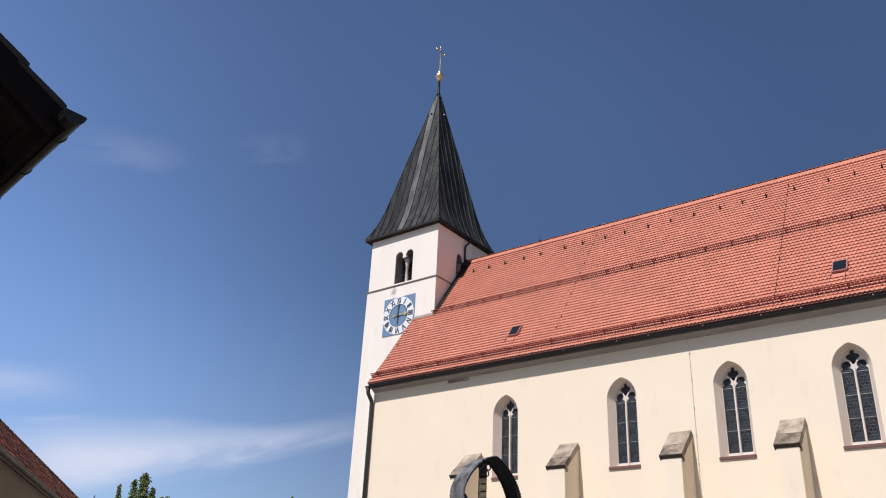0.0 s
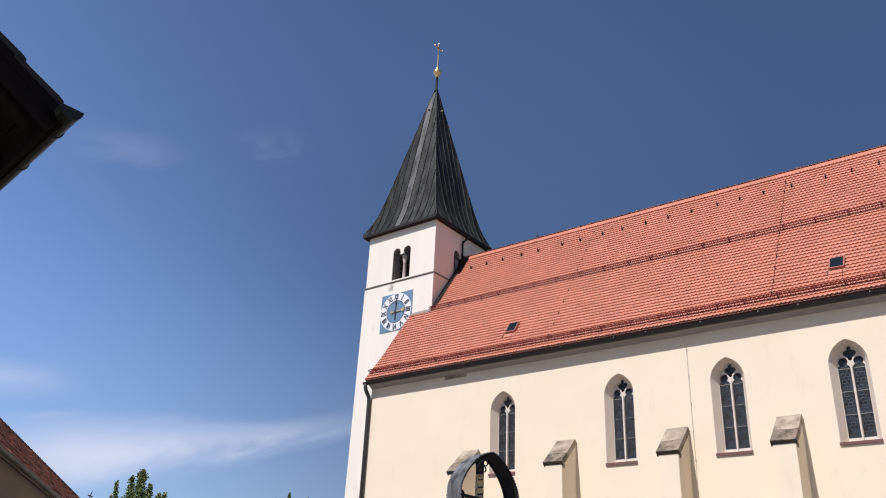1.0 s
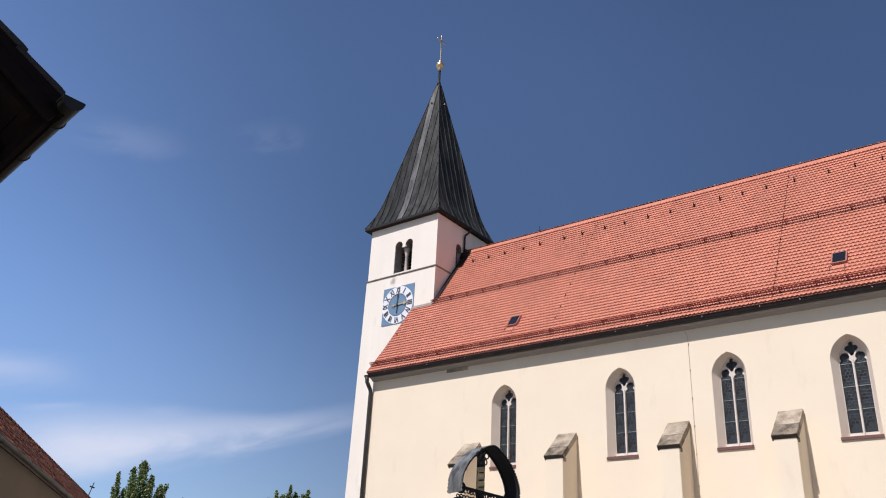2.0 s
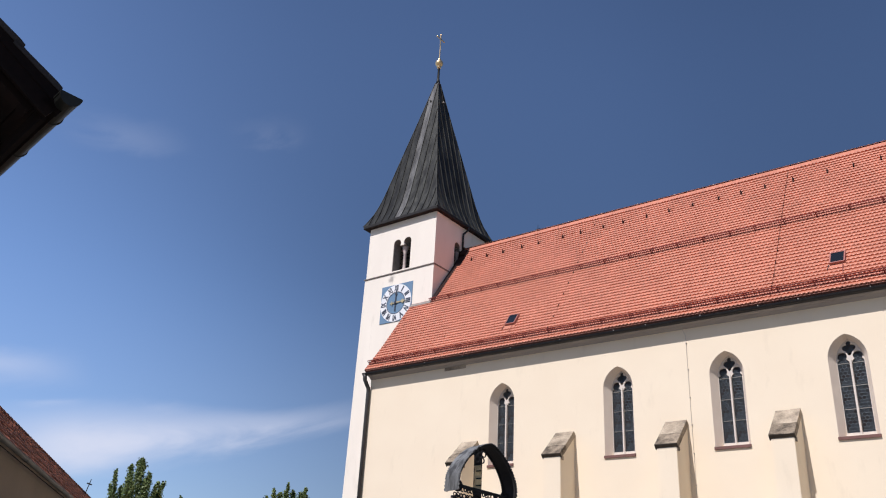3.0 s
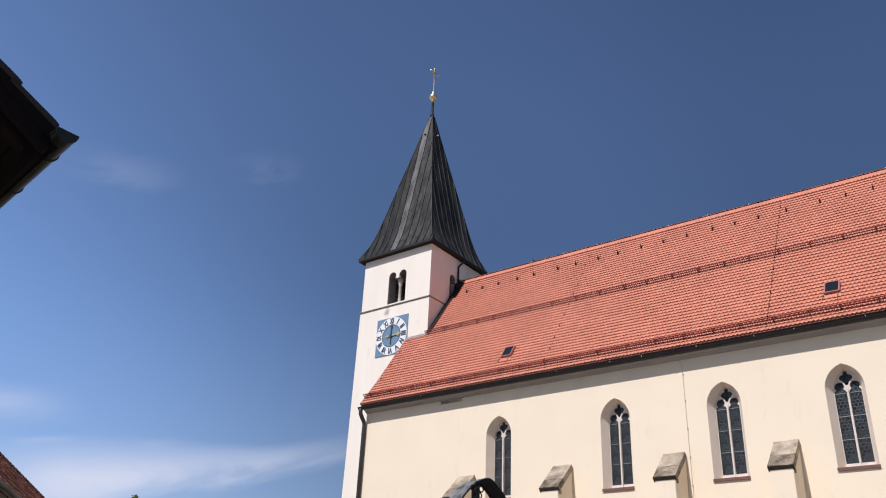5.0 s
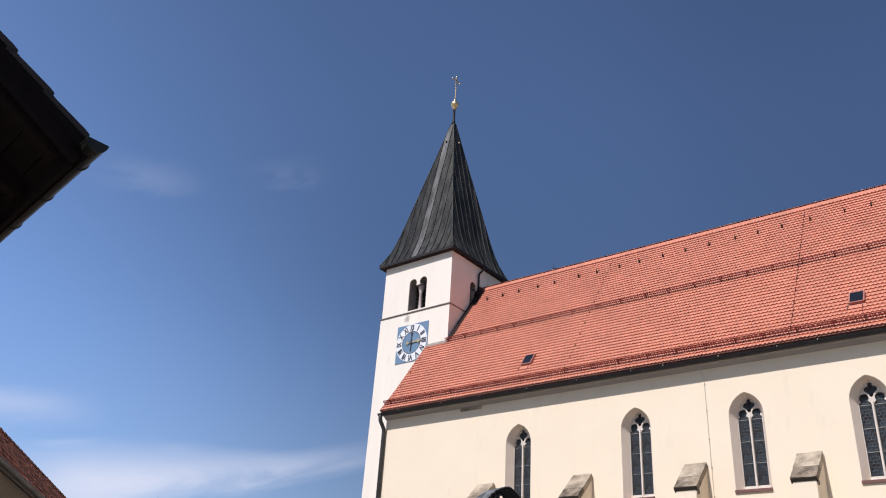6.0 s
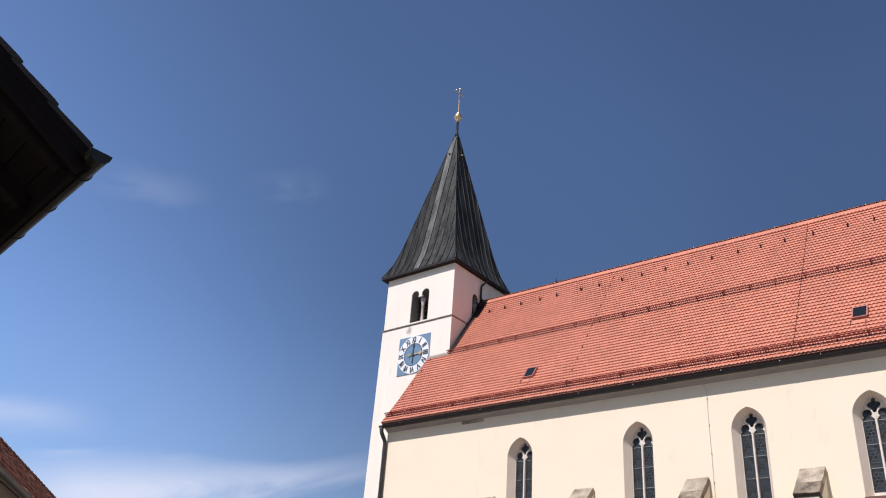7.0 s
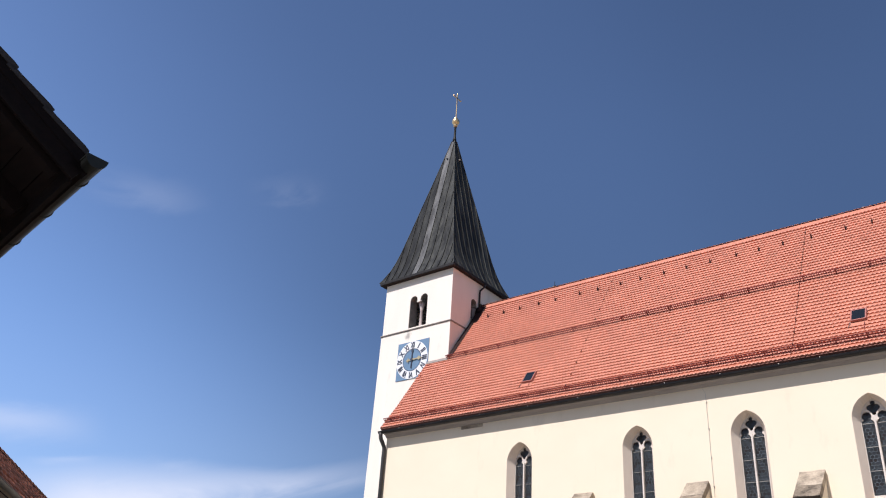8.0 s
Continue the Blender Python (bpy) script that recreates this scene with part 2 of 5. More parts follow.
GRANITE = material("grey_granite", (0.30, 0.29, 0.28), (0.18, 0.175, 0.17), 0.8, scale=12, fine=90, bump=0.2)

GLASS = bpy.data.materials.new("leaded_glass")
GLASS.use_nodes = True
g = GLASS.node_tree.nodes["Principled BSDF"]
g.inputs["Roughness"].default_value = 0.3
g.inputs["Transmission Weight"].default_value = 0.72
g.inputs["IOR"].default_value = 1.3
gn = GLASS.node_tree.nodes.new("ShaderNodeTexNoise")
gn.inputs["Scale"].default_value = 7
gb = GLASS.node_tree.nodes.new("ShaderNodeBump")
gb.inputs["Strength"].default_value, gb.inputs["Distance"].default_value = 0.25, 0.02
gg = GLASS.node_tree.nodes.new("ShaderNodeNewGeometry")
GLASS.node_tree.links.new(gg.outputs["Position"], gn.inputs["Vector"])
GLASS.node_tree.links.new(gn.outputs["Fac"], gb.inputs["Height"])
GLASS.node_tree.links.new(gb.outputs[0], g.inputs["Normal"])


# every quarry has a tint of its own, from brown to blue-green
gm = GLASS.node_tree.nodes.new("ShaderNodeMix")
gm.data_type = "RGBA"
gm.inputs[6].default_value, gm.inputs[7].default_value = (0.050, 0.030, 0.024, 1), (0.098, 0.108, 0.116, 1)
GLASS.node_tree.links.new(gg.outputs["Random Per Island"], gm.inputs[0])
GLASS.node_tree.links.new(gm.outputs[2], g.inputs["Base Color"])

# a grey run of dirt on the tower below the belfry opening
tn, tl = TOWER_PLASTER.node_tree.nodes, TOWER_PLASTER.node_tree.links
tg, tm, td, tw, tr = (tn.new("ShaderNode" + kind) for kind in ("NewGeometry", "Mapping", "TexGradient", "TexNoise", "MapRange"))
tm.inputs["Location"].default_value = (31.02 * 2.2, -35.067 * 2.2, -20.70 * 1.6)
tm.inputs["Scale"].default_value = (2.2, 2.2, 1.6)
td.gradient_type = "SPHERICAL"
tw.inputs["Scale"].default_value, tw.inputs["Detail"].default_value = 5.0, 6
tl.new(tg.outputs["Position"], tm.inputs["Vector"])
tl.new(tm.outputs[0], td.inputs["Vector"])
tl.new(tg.outputs["Position"], tw.inputs["Vector"])
th = tn.new("ShaderNodeMath")
th.operation = "MULTIPLY"
tl.new(td.outputs["Fac"], th.inputs[0])
tl.new(tw.outputs["Fac"], th.inputs[1])
tr.inputs["From Min"].default_value, tr.inputs["From Max"].default_value, tr.inputs["To Max"].default_value = 0.16, 0.45, 0.75
tl.new(th.outputs[0], tr.inputs["Value"])
dirt = tn.new("ShaderNodeMix")
dirt.data_type = "RGBA"
dirt.inputs[7].default_value = (0.30, 0.27, 0.235, 1)
coat = tn["Principled BSDF"].inputs["Base Color"]
tl.new(tr.outputs[0], dirt.inputs[0])
tl.new(coat.links[0].from_socket, dirt.inputs[6])
tl.new(dirt.outputs[2], coat)


# ------------------------------------------------------------------ mesh helpers
BASE = {}


def thing(name, at, label, category, group="", kind=""):
    """An empty at a thing's base. Its parts are written in world places."""
    ob = new(name)
    ob.empty_display_size = 0.3
    ob.location = at
    BASE[ob] = Vector(at)
    return tagged(ob, label, category, group, kind)


def part(name, bm, mat, parent=None, label="", kind="", smooth=False, at=None):
    """Links a bmesh (world places) as one mesh object under a thing or a part."""
    base = BASE.get(parent, Vector((0, 0, 0)))
    me = bpy.data.meshes.new(name)
    here = Vector(at) if at is not None else base
    bm.normal_update()
    bm.to_mesh(me)
    bm.free()
    me.transform(Matrix.Translation(-here))
    if smooth:
        me.polygons.foreach_set("use_smooth", [True] * len(me.polygons))
    me.materials.append(mat)
    ob = new(name, me)
    ob.parent = parent
    ob.location = here - base
    BASE[ob] = here
    return tagged(ob, label, "", "", kind)


def twin(ob, move, parent=None):
    """A second object on the same mesh, moved in the world."""
    other = new(ob.name.split(".")[0], ob.data)
    other.parent = parent or ob.parent
    other.location = BASE[ob] + Vector(move) - BASE.get(other.parent, Vector((0, 0, 0)))
    BASE[other] = BASE[ob] + Vector(move)
    if "label" in ob:
        other["label"] = ob["label"]
    return other


def joined(name, verts, faces, mat, parent, label="", kind="stuff"):
    base = BASE.get(parent, Vector((0, 0, 0)))
    me = bpy.data.meshes.new(name)
    me.from_pydata([Vector(v) - base for v in verts], [], faces)
    me.materials.append(mat)
    ob = new(name, me)
    ob.parent = parent
    BASE[ob] = base
    return tagged(ob, label, "", "", kind)


def box(x0, x1, y0, y1, z0, z1, bm=None, bevel=0.0):
    own = bm is None or bevel
    b = bmesh.new() if own else bm
    m = Matrix.Translation(((x0 + x1) / 2, (y0 + y1) / 2, (z0 + z1) / 2)) @ Matrix.Diagonal((x1 - x0, y1 - y0, z1 - z0, 1))
    bmesh.ops.create_cube(b, size=1, matrix=m)
    if bevel:
        bmesh.ops.bevel(b, geom=b.edges[:], offset=bevel, segments=2, profile=0.6, affect="EDGES")
    if bm is not None and own:
        me = bpy.data.meshes.new("tmp")
        b.to_mesh(me)
        b.free()
        bm.from_mesh(me)
        bpy.data.meshes.remove(me)
        return bm
    return b


def beam(a, b, w, h, bm=None, up=(0, 0, 1)):
    """A bar of w by h from a to b."""
    bm = bm or bmesh.new()
    a, b = Vector(a), Vector(b)
    d = (b - a).normalized()
    s = d.cross(Vector(up))
    s = s.normalized() if s.length > 1e-6 else Vector((1, 0, 0))
    u = s.cross(d).normalized()
    ring = [[bm.verts.new(p + s * i * w / 2 + u * j * h / 2) for i, j in ((-1, -1), (1, -1), (1, 1), (-1, 1))] for p in (a, b)]
    for k in range(4):
        bm.faces.new((ring[0][k], ring[0][(k + 1) % 4], ring[1][(k + 1) % 4], ring[1][k]))
    bm.faces.new(ring[0][::-1])
    bm.faces.new(ring[1])
    return bm


def tube(points, radius, bm=None, sides=8, radii=None, closed=False, caps=True):
    """A round bar along points."""
    bm = bm or bmesh.new()
    pts = [Vector(p) for p in points]
    rings, last = [], None
    for i, p in enumerate(pts):
        if closed:
            d = (pts[(i + 1) % len(pts)] - pts[i - 1]).normalized()
        else:
            d = (pts[min(i + 1, len(pts) - 1)] - pts[max(i - 1, 0)]).normalized()
        if last is None:
            s = d.cross(Vector((0.13, 0.21, 1)))
            s = s.normalized() if s.length > 1e-4 else Vector((1, 0, 0))
        else:
            s = (last - d * last.dot(d)).normalized()
        last = s
        u = d.cross(s)
        r = radii[i] if radii else radius
        rings.append([bm.verts.new(p + (s * math.cos(2 * math.pi * k / sides) + u * math.sin(2 * math.pi * k / sides)) * r) for k in range(sides)])
    pairs = list(zip(rings, rings[1:] + (rings[:1] if closed else [])))
    for a, b in pairs:
        for k in range(sides):
            bm.faces.new((a[k], a[(k + 1) % sides], b[(k + 1) % sides], b[k]))
    if caps and not closed:
        bm.faces.new(rings[0][::-1])
        bm.faces.new(rings[-1])
    return bm


def lathe(cx, cy, profile, sides=20, bm=None):
    """A turned body: (radius, z) rows about an upright axis."""
    bm = bm or bmesh.new()
    rings = [[bm.verts.new((cx + r * math.cos(2 * math.pi * k / sides), cy + r * math.sin(2 * math.pi * k / sides), z)) for k in range(sides)] for r, z in profile]
    for a, b in zip(rings, rings[1:]):
        for k in range(sides):
            bm.faces.new((a[k], a[(k + 1) % sides], b[(k + 1) % sides], b[k]))
    bm.faces.new(rings[0][::-1])
    bm.faces.new(rings[-1])
    return bm


def slab(outline, holes, put, depth, bm=None, back_holes=None):
    """A plate with holes, from outlines in its plane. put(u, v, d) gives the place; back_holes lets the reveals splay."""
    bm = bm or bmesh.new()
    loops_front, loops_back = [], []
    for i, loop in enumerate([outline] + holes):
        back = loop if i == 0 or not back_holes else back_holes[i - 1]
        loops_front.append([bm.verts.new(put(u, v, 0)) for u, v in loop])
        loops_back.append([bm.verts.new(put(u, v, depth)) for u, v in back])
    for loops in (loops_front, loops_back):
        edges = []
        for vs in loops:
            for a, b in zip(vs, vs[1:] + vs[:1]):
                edges.append(bm.edges.new((a, b)))
        bmesh.ops.triangle_fill(bm, use_beauty=True, use_dissolve=False, edges=edges)
    for fr, bk in zip(loops_front, loops_back):
        n = len(fr)
        for k in range(n):
            bm.faces.new((fr[k], fr[(k + 1) % n], bk[(k + 1) % n], bk[k]))
    bmesh.ops.recalc_face_normals(bm, faces=bm.faces[:])
    return bm


def pointed(half, z0, spring, rise, steps=10, cx=0.0):
    """The outline of a pointed arch opening."""
    c = (rise * rise - half * half) / (2 * half)
    r = c + half
    top = math.acos(max(-1, min(1, c / r)))
    right = [(cx - c + r * math.cos(top * k / steps), spring + r * math.sin(top * k / steps)) for k in range(steps + 1)]
    left = [(2 * cx - x, z) for x, z in right[:-1]][::-1]
    return [(cx - half, z0), (cx + half, z0)] + right + left


def round_head(cx, half, spring, steps=10):
    return [(cx + half * math.cos(math.pi * k / steps), spring + half * math.sin(math.pi * k / steps)) for k in range(steps + 1)]


# ------------------------------------------------------------------ ground
bm = bmesh.new()
bmesh.ops.create_grid(bm, x_segments=60, y_segments=60, size=2500)
tagged(part("ground", bm, GRASS), "flat pale gravel and grass ground of the churchyard", "ground", kind="structure")

# ------------------------------------------------------------------ church: the body
X_W, X_E, Y_S, Y_N = -29.14, 4.0, 32.0, 44.17
EAVE_Y, EAVE_Z, RIDGE_Y, RIDGE_Z = 31.57, 13.86, 38.085, 23.05
KICK_Y, KICK_Z = 32.75, 15.40
TX0, TX1, TY0, TY1, TZ = -33.158, -27.864, 35.067, 40.25, 24.45
TCX, TCY = (TX0 + TX1) / 2, (TY0 + TY1) / 2
church = thing("church", (-15, 38, 0), "cream plastered gothic church with red tiled roof and slate-dark pointed spire", "church")

WINDOWS = [-20.963, -15.155, -10.534, -6.110]
SILL_Z, SPRING_Z, APEX_Z = 8.53, 11.40, 12.304
IN_Z, IN_APEX, REVEAL_D, INSET = 8.66, 12.215, 0.41, 0.195
OUT_HALF = 0.682
IN_HALF = OUT_HALF - INSET

front = [pointed(OUT_HALF, SILL_Z, SPRING_Z, APEX_Z - SPRING_Z, cx=x) for x in WINDOWS]
inner = [pointed(IN_HALF, IN_Z, SPRING_Z, IN_APEX - SPRING_Z, cx=x) for x in WINDOWS]
wall_top = 13.75
bm = slab([(X_W, 0), (X_E, 0), (X_E, wall_top), (X_W, wall_top)], front, lambda u, v, d: (u, Y_S + d, v), REVEAL_D, back_holes=inner)
part("nave_wall", bm, PLASTER, church, "smooth cream plaster nave wall")
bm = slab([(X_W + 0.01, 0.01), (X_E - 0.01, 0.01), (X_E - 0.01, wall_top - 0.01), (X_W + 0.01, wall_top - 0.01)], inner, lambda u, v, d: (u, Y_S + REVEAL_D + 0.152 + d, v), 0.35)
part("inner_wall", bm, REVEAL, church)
part("nave_wall", box(X_W, X_E, Y_N - 0.8, Y_N, 0, wall_top), PLASTER, church)


def gable(x0, x1, ya, yb):
    """A stretch of end wall that follows the roof."""
    def top(y):
        y = min(y, 2 * RIDGE_Y - y)
        if y < KICK_Y:
            return EAVE_Z + (KICK_Z - EAVE_Z) * (y - EAVE_Y) / (KICK_Y - EAVE_Y) - 0.12
        return KICK_Z + (RIDGE_Z - KICK_Z) * (y - KICK_Y) / (RIDGE_Y - KICK_Y) - 0.12
    ys = [ya] + [y for y in (KICK_Y, RIDGE_Y, 2 * RIDGE_Y - KICK_Y) if ya < y < yb] + [yb]
    outline = [(ya, 0), (yb, 0)] + [(y, top(y)) for y in ys[::-1]]
    return slab(outline, [], lambda u, v, d: (x0 + d, u, v), x1 - x0)


part("gable_wall", gable(X_W - 0.003, X_W + 0.7, Y_S + 0.46, TY0 + 0.1), PLASTER, church)
part("gable_wall", gable(X_W - 0.003, X_W + 0.7, TY1 - 0.1, Y_N - 0.81), PLASTER, church)
part("gable_wall", gable(X_E - 0.7, X_E + 0.003, Y_S + 0.46, Y_N - 0.81), PLASTER, church)


# ------------------------------------------------------------------ church: the nave roof
def roof_point(x, y, lift=0.0):
    """A place on the south slope, lift metres off its boards."""
    if y < KICK_Y:
        s = (KICK_Z - EAVE_Z) / (KICK_Y - EAVE_Y)
        z = EAVE_Z + s * (y - EAVE_Y)
    else:
        s = (RIDGE_Z - KICK_Z) / (RIDGE_Y - KICK_Y)
        z = KICK_Z + s * (y - KICK_Y)
    n = Vector((0, -s, 1)).normalized()
    return Vector((x, y, z)) + n * lift


def roof_boards(x0, x1, ya, yb, mirror=False):
    bm = bmesh.new()
    ys = [ya] + ([KICK_Y] if ya < KICK_Y < yb else []) + [yb]
    rows = []
    for y in ys:
        row = []
        for lift in (0.0, -0.16):
            for x in (x0, x1):
                p = roof_point(x, y, lift)
                if mirror:
                    p.y = 2 * RIDGE_Y - p.y
                row.append(bm.verts.new(p))
        rows.append(row)
    for a, b in zip(rows, rows[1:]):
        for i, j in ((0, 1), (1, 3), (3, 2), (2, 0)):
            bm.faces.new((a[i], a[j], b[j], b[i]))
    bm.faces.new((rows[0][0], rows[0][2], rows[0][3], rows[0][1]))
    bm.faces.new((rows[-1][0], rows[-1][1], rows[-1][3], rows[-1][2]))
    bmesh.ops.recalc_face_normals(bm, faces=bm.faces[:])
    return bm


ROOF_W, ROOF_E = -29.25, 4.2
nave_roof = part("nave_roof", roof_boards(TX1 + 0.002, ROOF_E, EAVE_Y, RIDGE_Y), UNDER, church, "steep roof of red clay plain tiles")
part("roof_corner", roof_boards(ROOF_W, TX1, EAVE_Y, TY0 - 0.004), UNDER, nave_roof)
part("nave_roof", roof_boards(TX1 + 0.002, ROOF_E, EAVE_Y, RIDGE_Y - 0.004, True), TILE, church)
part("roof_corner", roof_boards(ROOF_W, TX1, EAVE_Y, TY0 - 0.15, True), TILE, nave_roof)

TILE_W, GAUGE = 0.168, 0.240
SLOPE_A = math.hypot(KICK_Y - EAVE_Y, KICK_Z - EAVE_Z)
SLOPE_B = math.hypot(RIDGE_Y - KICK_Y, RIDGE_Z - KICK_Z)


def slope_y(s):
    """How far north a course lies that is s metres up the slope."""
    if s < SLOPE_A:
        return EAVE_Y + (KICK_Y - EAVE_Y) * s / SLOPE_A
    return KICK_Y + (RIDGE_Y - KICK_Y) * (s - SLOPE_A) / SLOPE_B


def tile_shape(place, w, g, thick, tilt, droop=0.055, jitter=0.0, head=0.012):
    """Vertices and faces of one round-ended plain tile. place(u, s, lift) gives the world."""
    h = w / 2 - 0.0006
    low = [(-h, droop), (-h * 0.66, droop * 0.70), (-h * 0.26, droop * 0.10), (h * 0.26, droop * 0.10), (h * 0.66, droop * 0.70), (h, droop)]
    top = [(h, g * 1.12), (-h, g * 1.12)]
    vs = [place(u * 0.998, s + 0.014, tilt + jitter) for u, s in low] + [place(u, s, head) for u, s in top]
    vs += [place(u, s - 0.020, tilt + jitter - 0.013) for u, s in low]
    vs += [place(u, s - 0.022, tilt + jitter - thick) for u, s in low]
    fs = [tuple(range(8))] + [(a + k, a + k + b, a + k + b + 1, a + k + 1) for a, b in ((0, 8), (8, 6)) for k in range(5)]
    fs += [(0, 7, 14, 8), (5, 13, 19, 6)]
    return vs, fs


rng = random.Random(4)
verts, faces, singles = [], [], []
course, s, VERGE_X = 0, 0.05, ROOF_W - 0.03
while slope_y(s + 0.30) < RIDGE_Y:
    y = slope_y(s)
    # the last course is longer and bedded up to the ridge
    crest = slope_y(s + GAUGE + 0.30) >= RIDGE_Y
    # courses break joint; a half tile closes every second one at the verge
    half = TILE_W / 2 if course % 2 else 0.0
    x = VERGE_X + half
    if y > TY0 - 0.1:
        x += math.ceil((TX1 + 0.05 - x) / TILE_W) * TILE_W
    elif not half:
        def place(u, ds, lift, x=x + TILE_W / 4, s=s):
            return roof_point(x + u, slope_y(s + ds) if s + ds > 0 else EAVE_Y + (s + ds) * 0.6, lift)
        vs, fs = tile_shape(place, TILE_W / 2, GAUGE, 0.068, 0.084)
        n = len(verts)
        verts += vs
        faces += [tuple(n + i for i in f) for f in fs]
        x += TILE_W
    while x < 2.2:
        def place(u, ds, lift, x=x, s=s):
            yy = min(slope_y(s + ds), RIDGE_Y) if s + ds > 0 else EAVE_Y + (s + ds) * 0.6
            return roof_point(x + u, yy, lift)
        if -6.9 < x < -3.8 and 9 <= course < 25:
            singles.append((x, s))
        else:
            vs, fs = tile_shape(place, TILE_W, 0.37 if crest else GAUGE, 0.085 if crest else 0.068, 0.108 if crest else 0.084, jitter=rng.uniform(-0.005, 0.006), head=0.09 if crest else 0.012)
            n = len(verts)
            verts += vs
            faces += [tuple(n + i for i in f) for f in fs]
        x += TILE_W
    course += 1
    s += GAUGE
joined("roof_tiles", verts, faces, TILE, nave_roof, "courses of red clay plain tiles with rounded ends")
slope_main = math.atan2(RIDGE_Z - KICK_Z, RIDGE_Y - KICK_Y)
north_up = Vector((0, math.cos(slope_main), math.sin(slope_main)))
off_roof = Vector((0, -math.sin(slope_main), math.cos(slope_main)))

# ridge: a dark strip put in for the shade under the ridge tiles
part("ridge_vent", box(TX1 + 0.06, 4.0, RIDGE_Y - 0.115, RIDGE_Y + 0.115, RIDGE_Z - 0.09, RIDGE_Z + 0.048), RUSTY, nave_roof, "dark strip for the shade below the ridge tiles")
bm = bmesh.new()
x = TX1 + 0.05
while x < 4.0:
    segs = 8
    rings = []
    for xx, r in ((x, 0.150), (x + 0.36, 0.132)):
        for q in (r, r - 0.016):
            rings.append([bm.verts.new((xx, RIDGE_Y + q * math.cos(math.pi * k / segs), RIDGE_Z + 0.045 + (q - 0.105) * math.sin(math.pi * k / segs))) for k in range(segs + 1)])
    o0, i0, o1, i1 = rings
    for k in range(segs):
        for p, q in ((o0, o1), (i0, i1), (o0, i0), (o1, i1)):
            bm.faces.new((p[k], p[k + 1], q[k + 1], q[k]))
    for k in (0, segs):
        bm.faces.new((o0[k], o1[k], i1[k], i0[k]))
    x += 0.34
bmesh.ops.recalc_face_normals(bm, faces=bm.faces[:])
part("ridge_tiles", bm, TILE, nave_roof, "row of red clay ridge tiles", kind="stuff")

# verge board and lead flashing beside the tower
bm = bmesh.new()
ys = [EAVE_Y + 0.02, KICK_Y, TY0 - 0.01]
for a, b in zip(ys, ys[1:]):
    beam(roof_point(ROOF_W - 0.02, a, -0.05), roof_point(ROOF_W - 0.02, b, -0.05), 0.03, 0.2, bm, off_roof)
part("verge_board", bm, UNDER, nave_roof)
# the flashing is made wide and dark to take in the tower's shadow
bm = beam(roof_point(TX1 + 0.16, TY0 - 0.05, 0.06), roof_point(TX1 + 0.16, RIDGE_Y - 0.1, 0.06), 0.30, 0.10, None, off_roof)
part("side_flashing", bm, SHADED_LEAD, nave_roof, "lead flashing along the tower, wide and dark for its shadow")
# a dark sheet laid in the outline of the spire eaves' cast shadow
bm = beam(roof_point(TX1 + 0.27, 36.98, 0.09), roof_point(TX1 + 0.27, RIDGE_Y - 0.14, 0.09), 0.50, 0.05, None, off_roof)
part("saddle_flashing", bm, SHADED_LEAD, nave_roof, "dark sheet for the spire eaves' shadow on the roof")
foot_z = roof_point(0, 37.70).z
part("pipe_shoe", lathe(TX1 + 0.16, 37.70, [(0.30, foot_z - 0.10), (0.27, foot_z + 0.15), (0.18, foot_z + 0.30), (0.08, foot_z + 0.36)], 12), SHADED_LEAD, nave_roof, "dark lead shoe under the tower downpipe", smooth=True)
bm = beam(roof_point(ROOF_W, TY0 - 0.13, 0.08), roof_point(TX1 + 0.12, TY0 - 0.13, 0.08), 0.24, 0.05, None, off_roof)
part("apron_flashing", bm, COURSE, nave_roof, "grey lead apron flashing")

# eaves: cornice, gutter with brackets, downpipe
bm = bmesh.new()
prof = [(32.0, 13.46), (31.90, 13.50), (31.84, 13.57), (31.74, 13.60), (31.70, 13.64), (31.70, 13.74), (32.0, 13.74)]
ends = [[bm.verts.new((xx, yy + (-0.002 if yy < 32 else -0.003), zz)) for yy, zz in prof] for xx in (X_W, X_E)]
for k in range(len(prof)):
    bm.faces.new((ends[0][k], ends[0][(k + 1) % len(prof)], ends[1][(k + 1) % len(prof)], ends[1][k]))
bm.faces.new(ends[0])
bm.faces.new(ends[1][::-1])
bmesh.ops.recalc_face_normals(bm, faces=bm.faces[:])
# the cornice's grey has the shade of the eaves put into it
part("eaves_cornice", bm, CORNICE, church, "moulded plaster cornice below the eaves")


def half_pipe(a, b, r, wall=0.008, sides=10, back=None):
    """A half-round gutter from a to b, open above, with closed ends and a beaded lip."""
    bm = bmesh.new()
    a, b = Vector(a), Vector(b)
    d = (b - a).normalized()
    s = d.cross(Vector((0, 0, 1))).normalized()
    rows = []
    for p in (a, b):
        for rr in (r, r - wall):
            rows.append([bm.verts.new(p + s * rr * math.cos(math.pi * k / sides) - Vector((0, 0, 1)) * rr * math.sin(math.pi * k / sides)) for k in range(sides + 1)])
    o0, i0, o1, i1 = rows
    for k in range(sides):
        bm.faces.new((o0[k], o1[k], o1[k + 1], o0[k + 1]))
        bm.faces.new((i0[k + 1], i1[k + 1], i1[k], i0[k]))
    for k in (0, sides):
        bm.faces.new((o0[k], i0[k], i1[k], o1[k]))
    bm.faces.new(o0)
    bm.faces.new(o1[::-1])
    for e in (1, -1):
        tube([a + s * r * e, b + s * r * e], wall * 1.3, bm, 6)
    bmesh.ops.recalc_face_normals(bm, faces=bm.faces[:])
    return bm


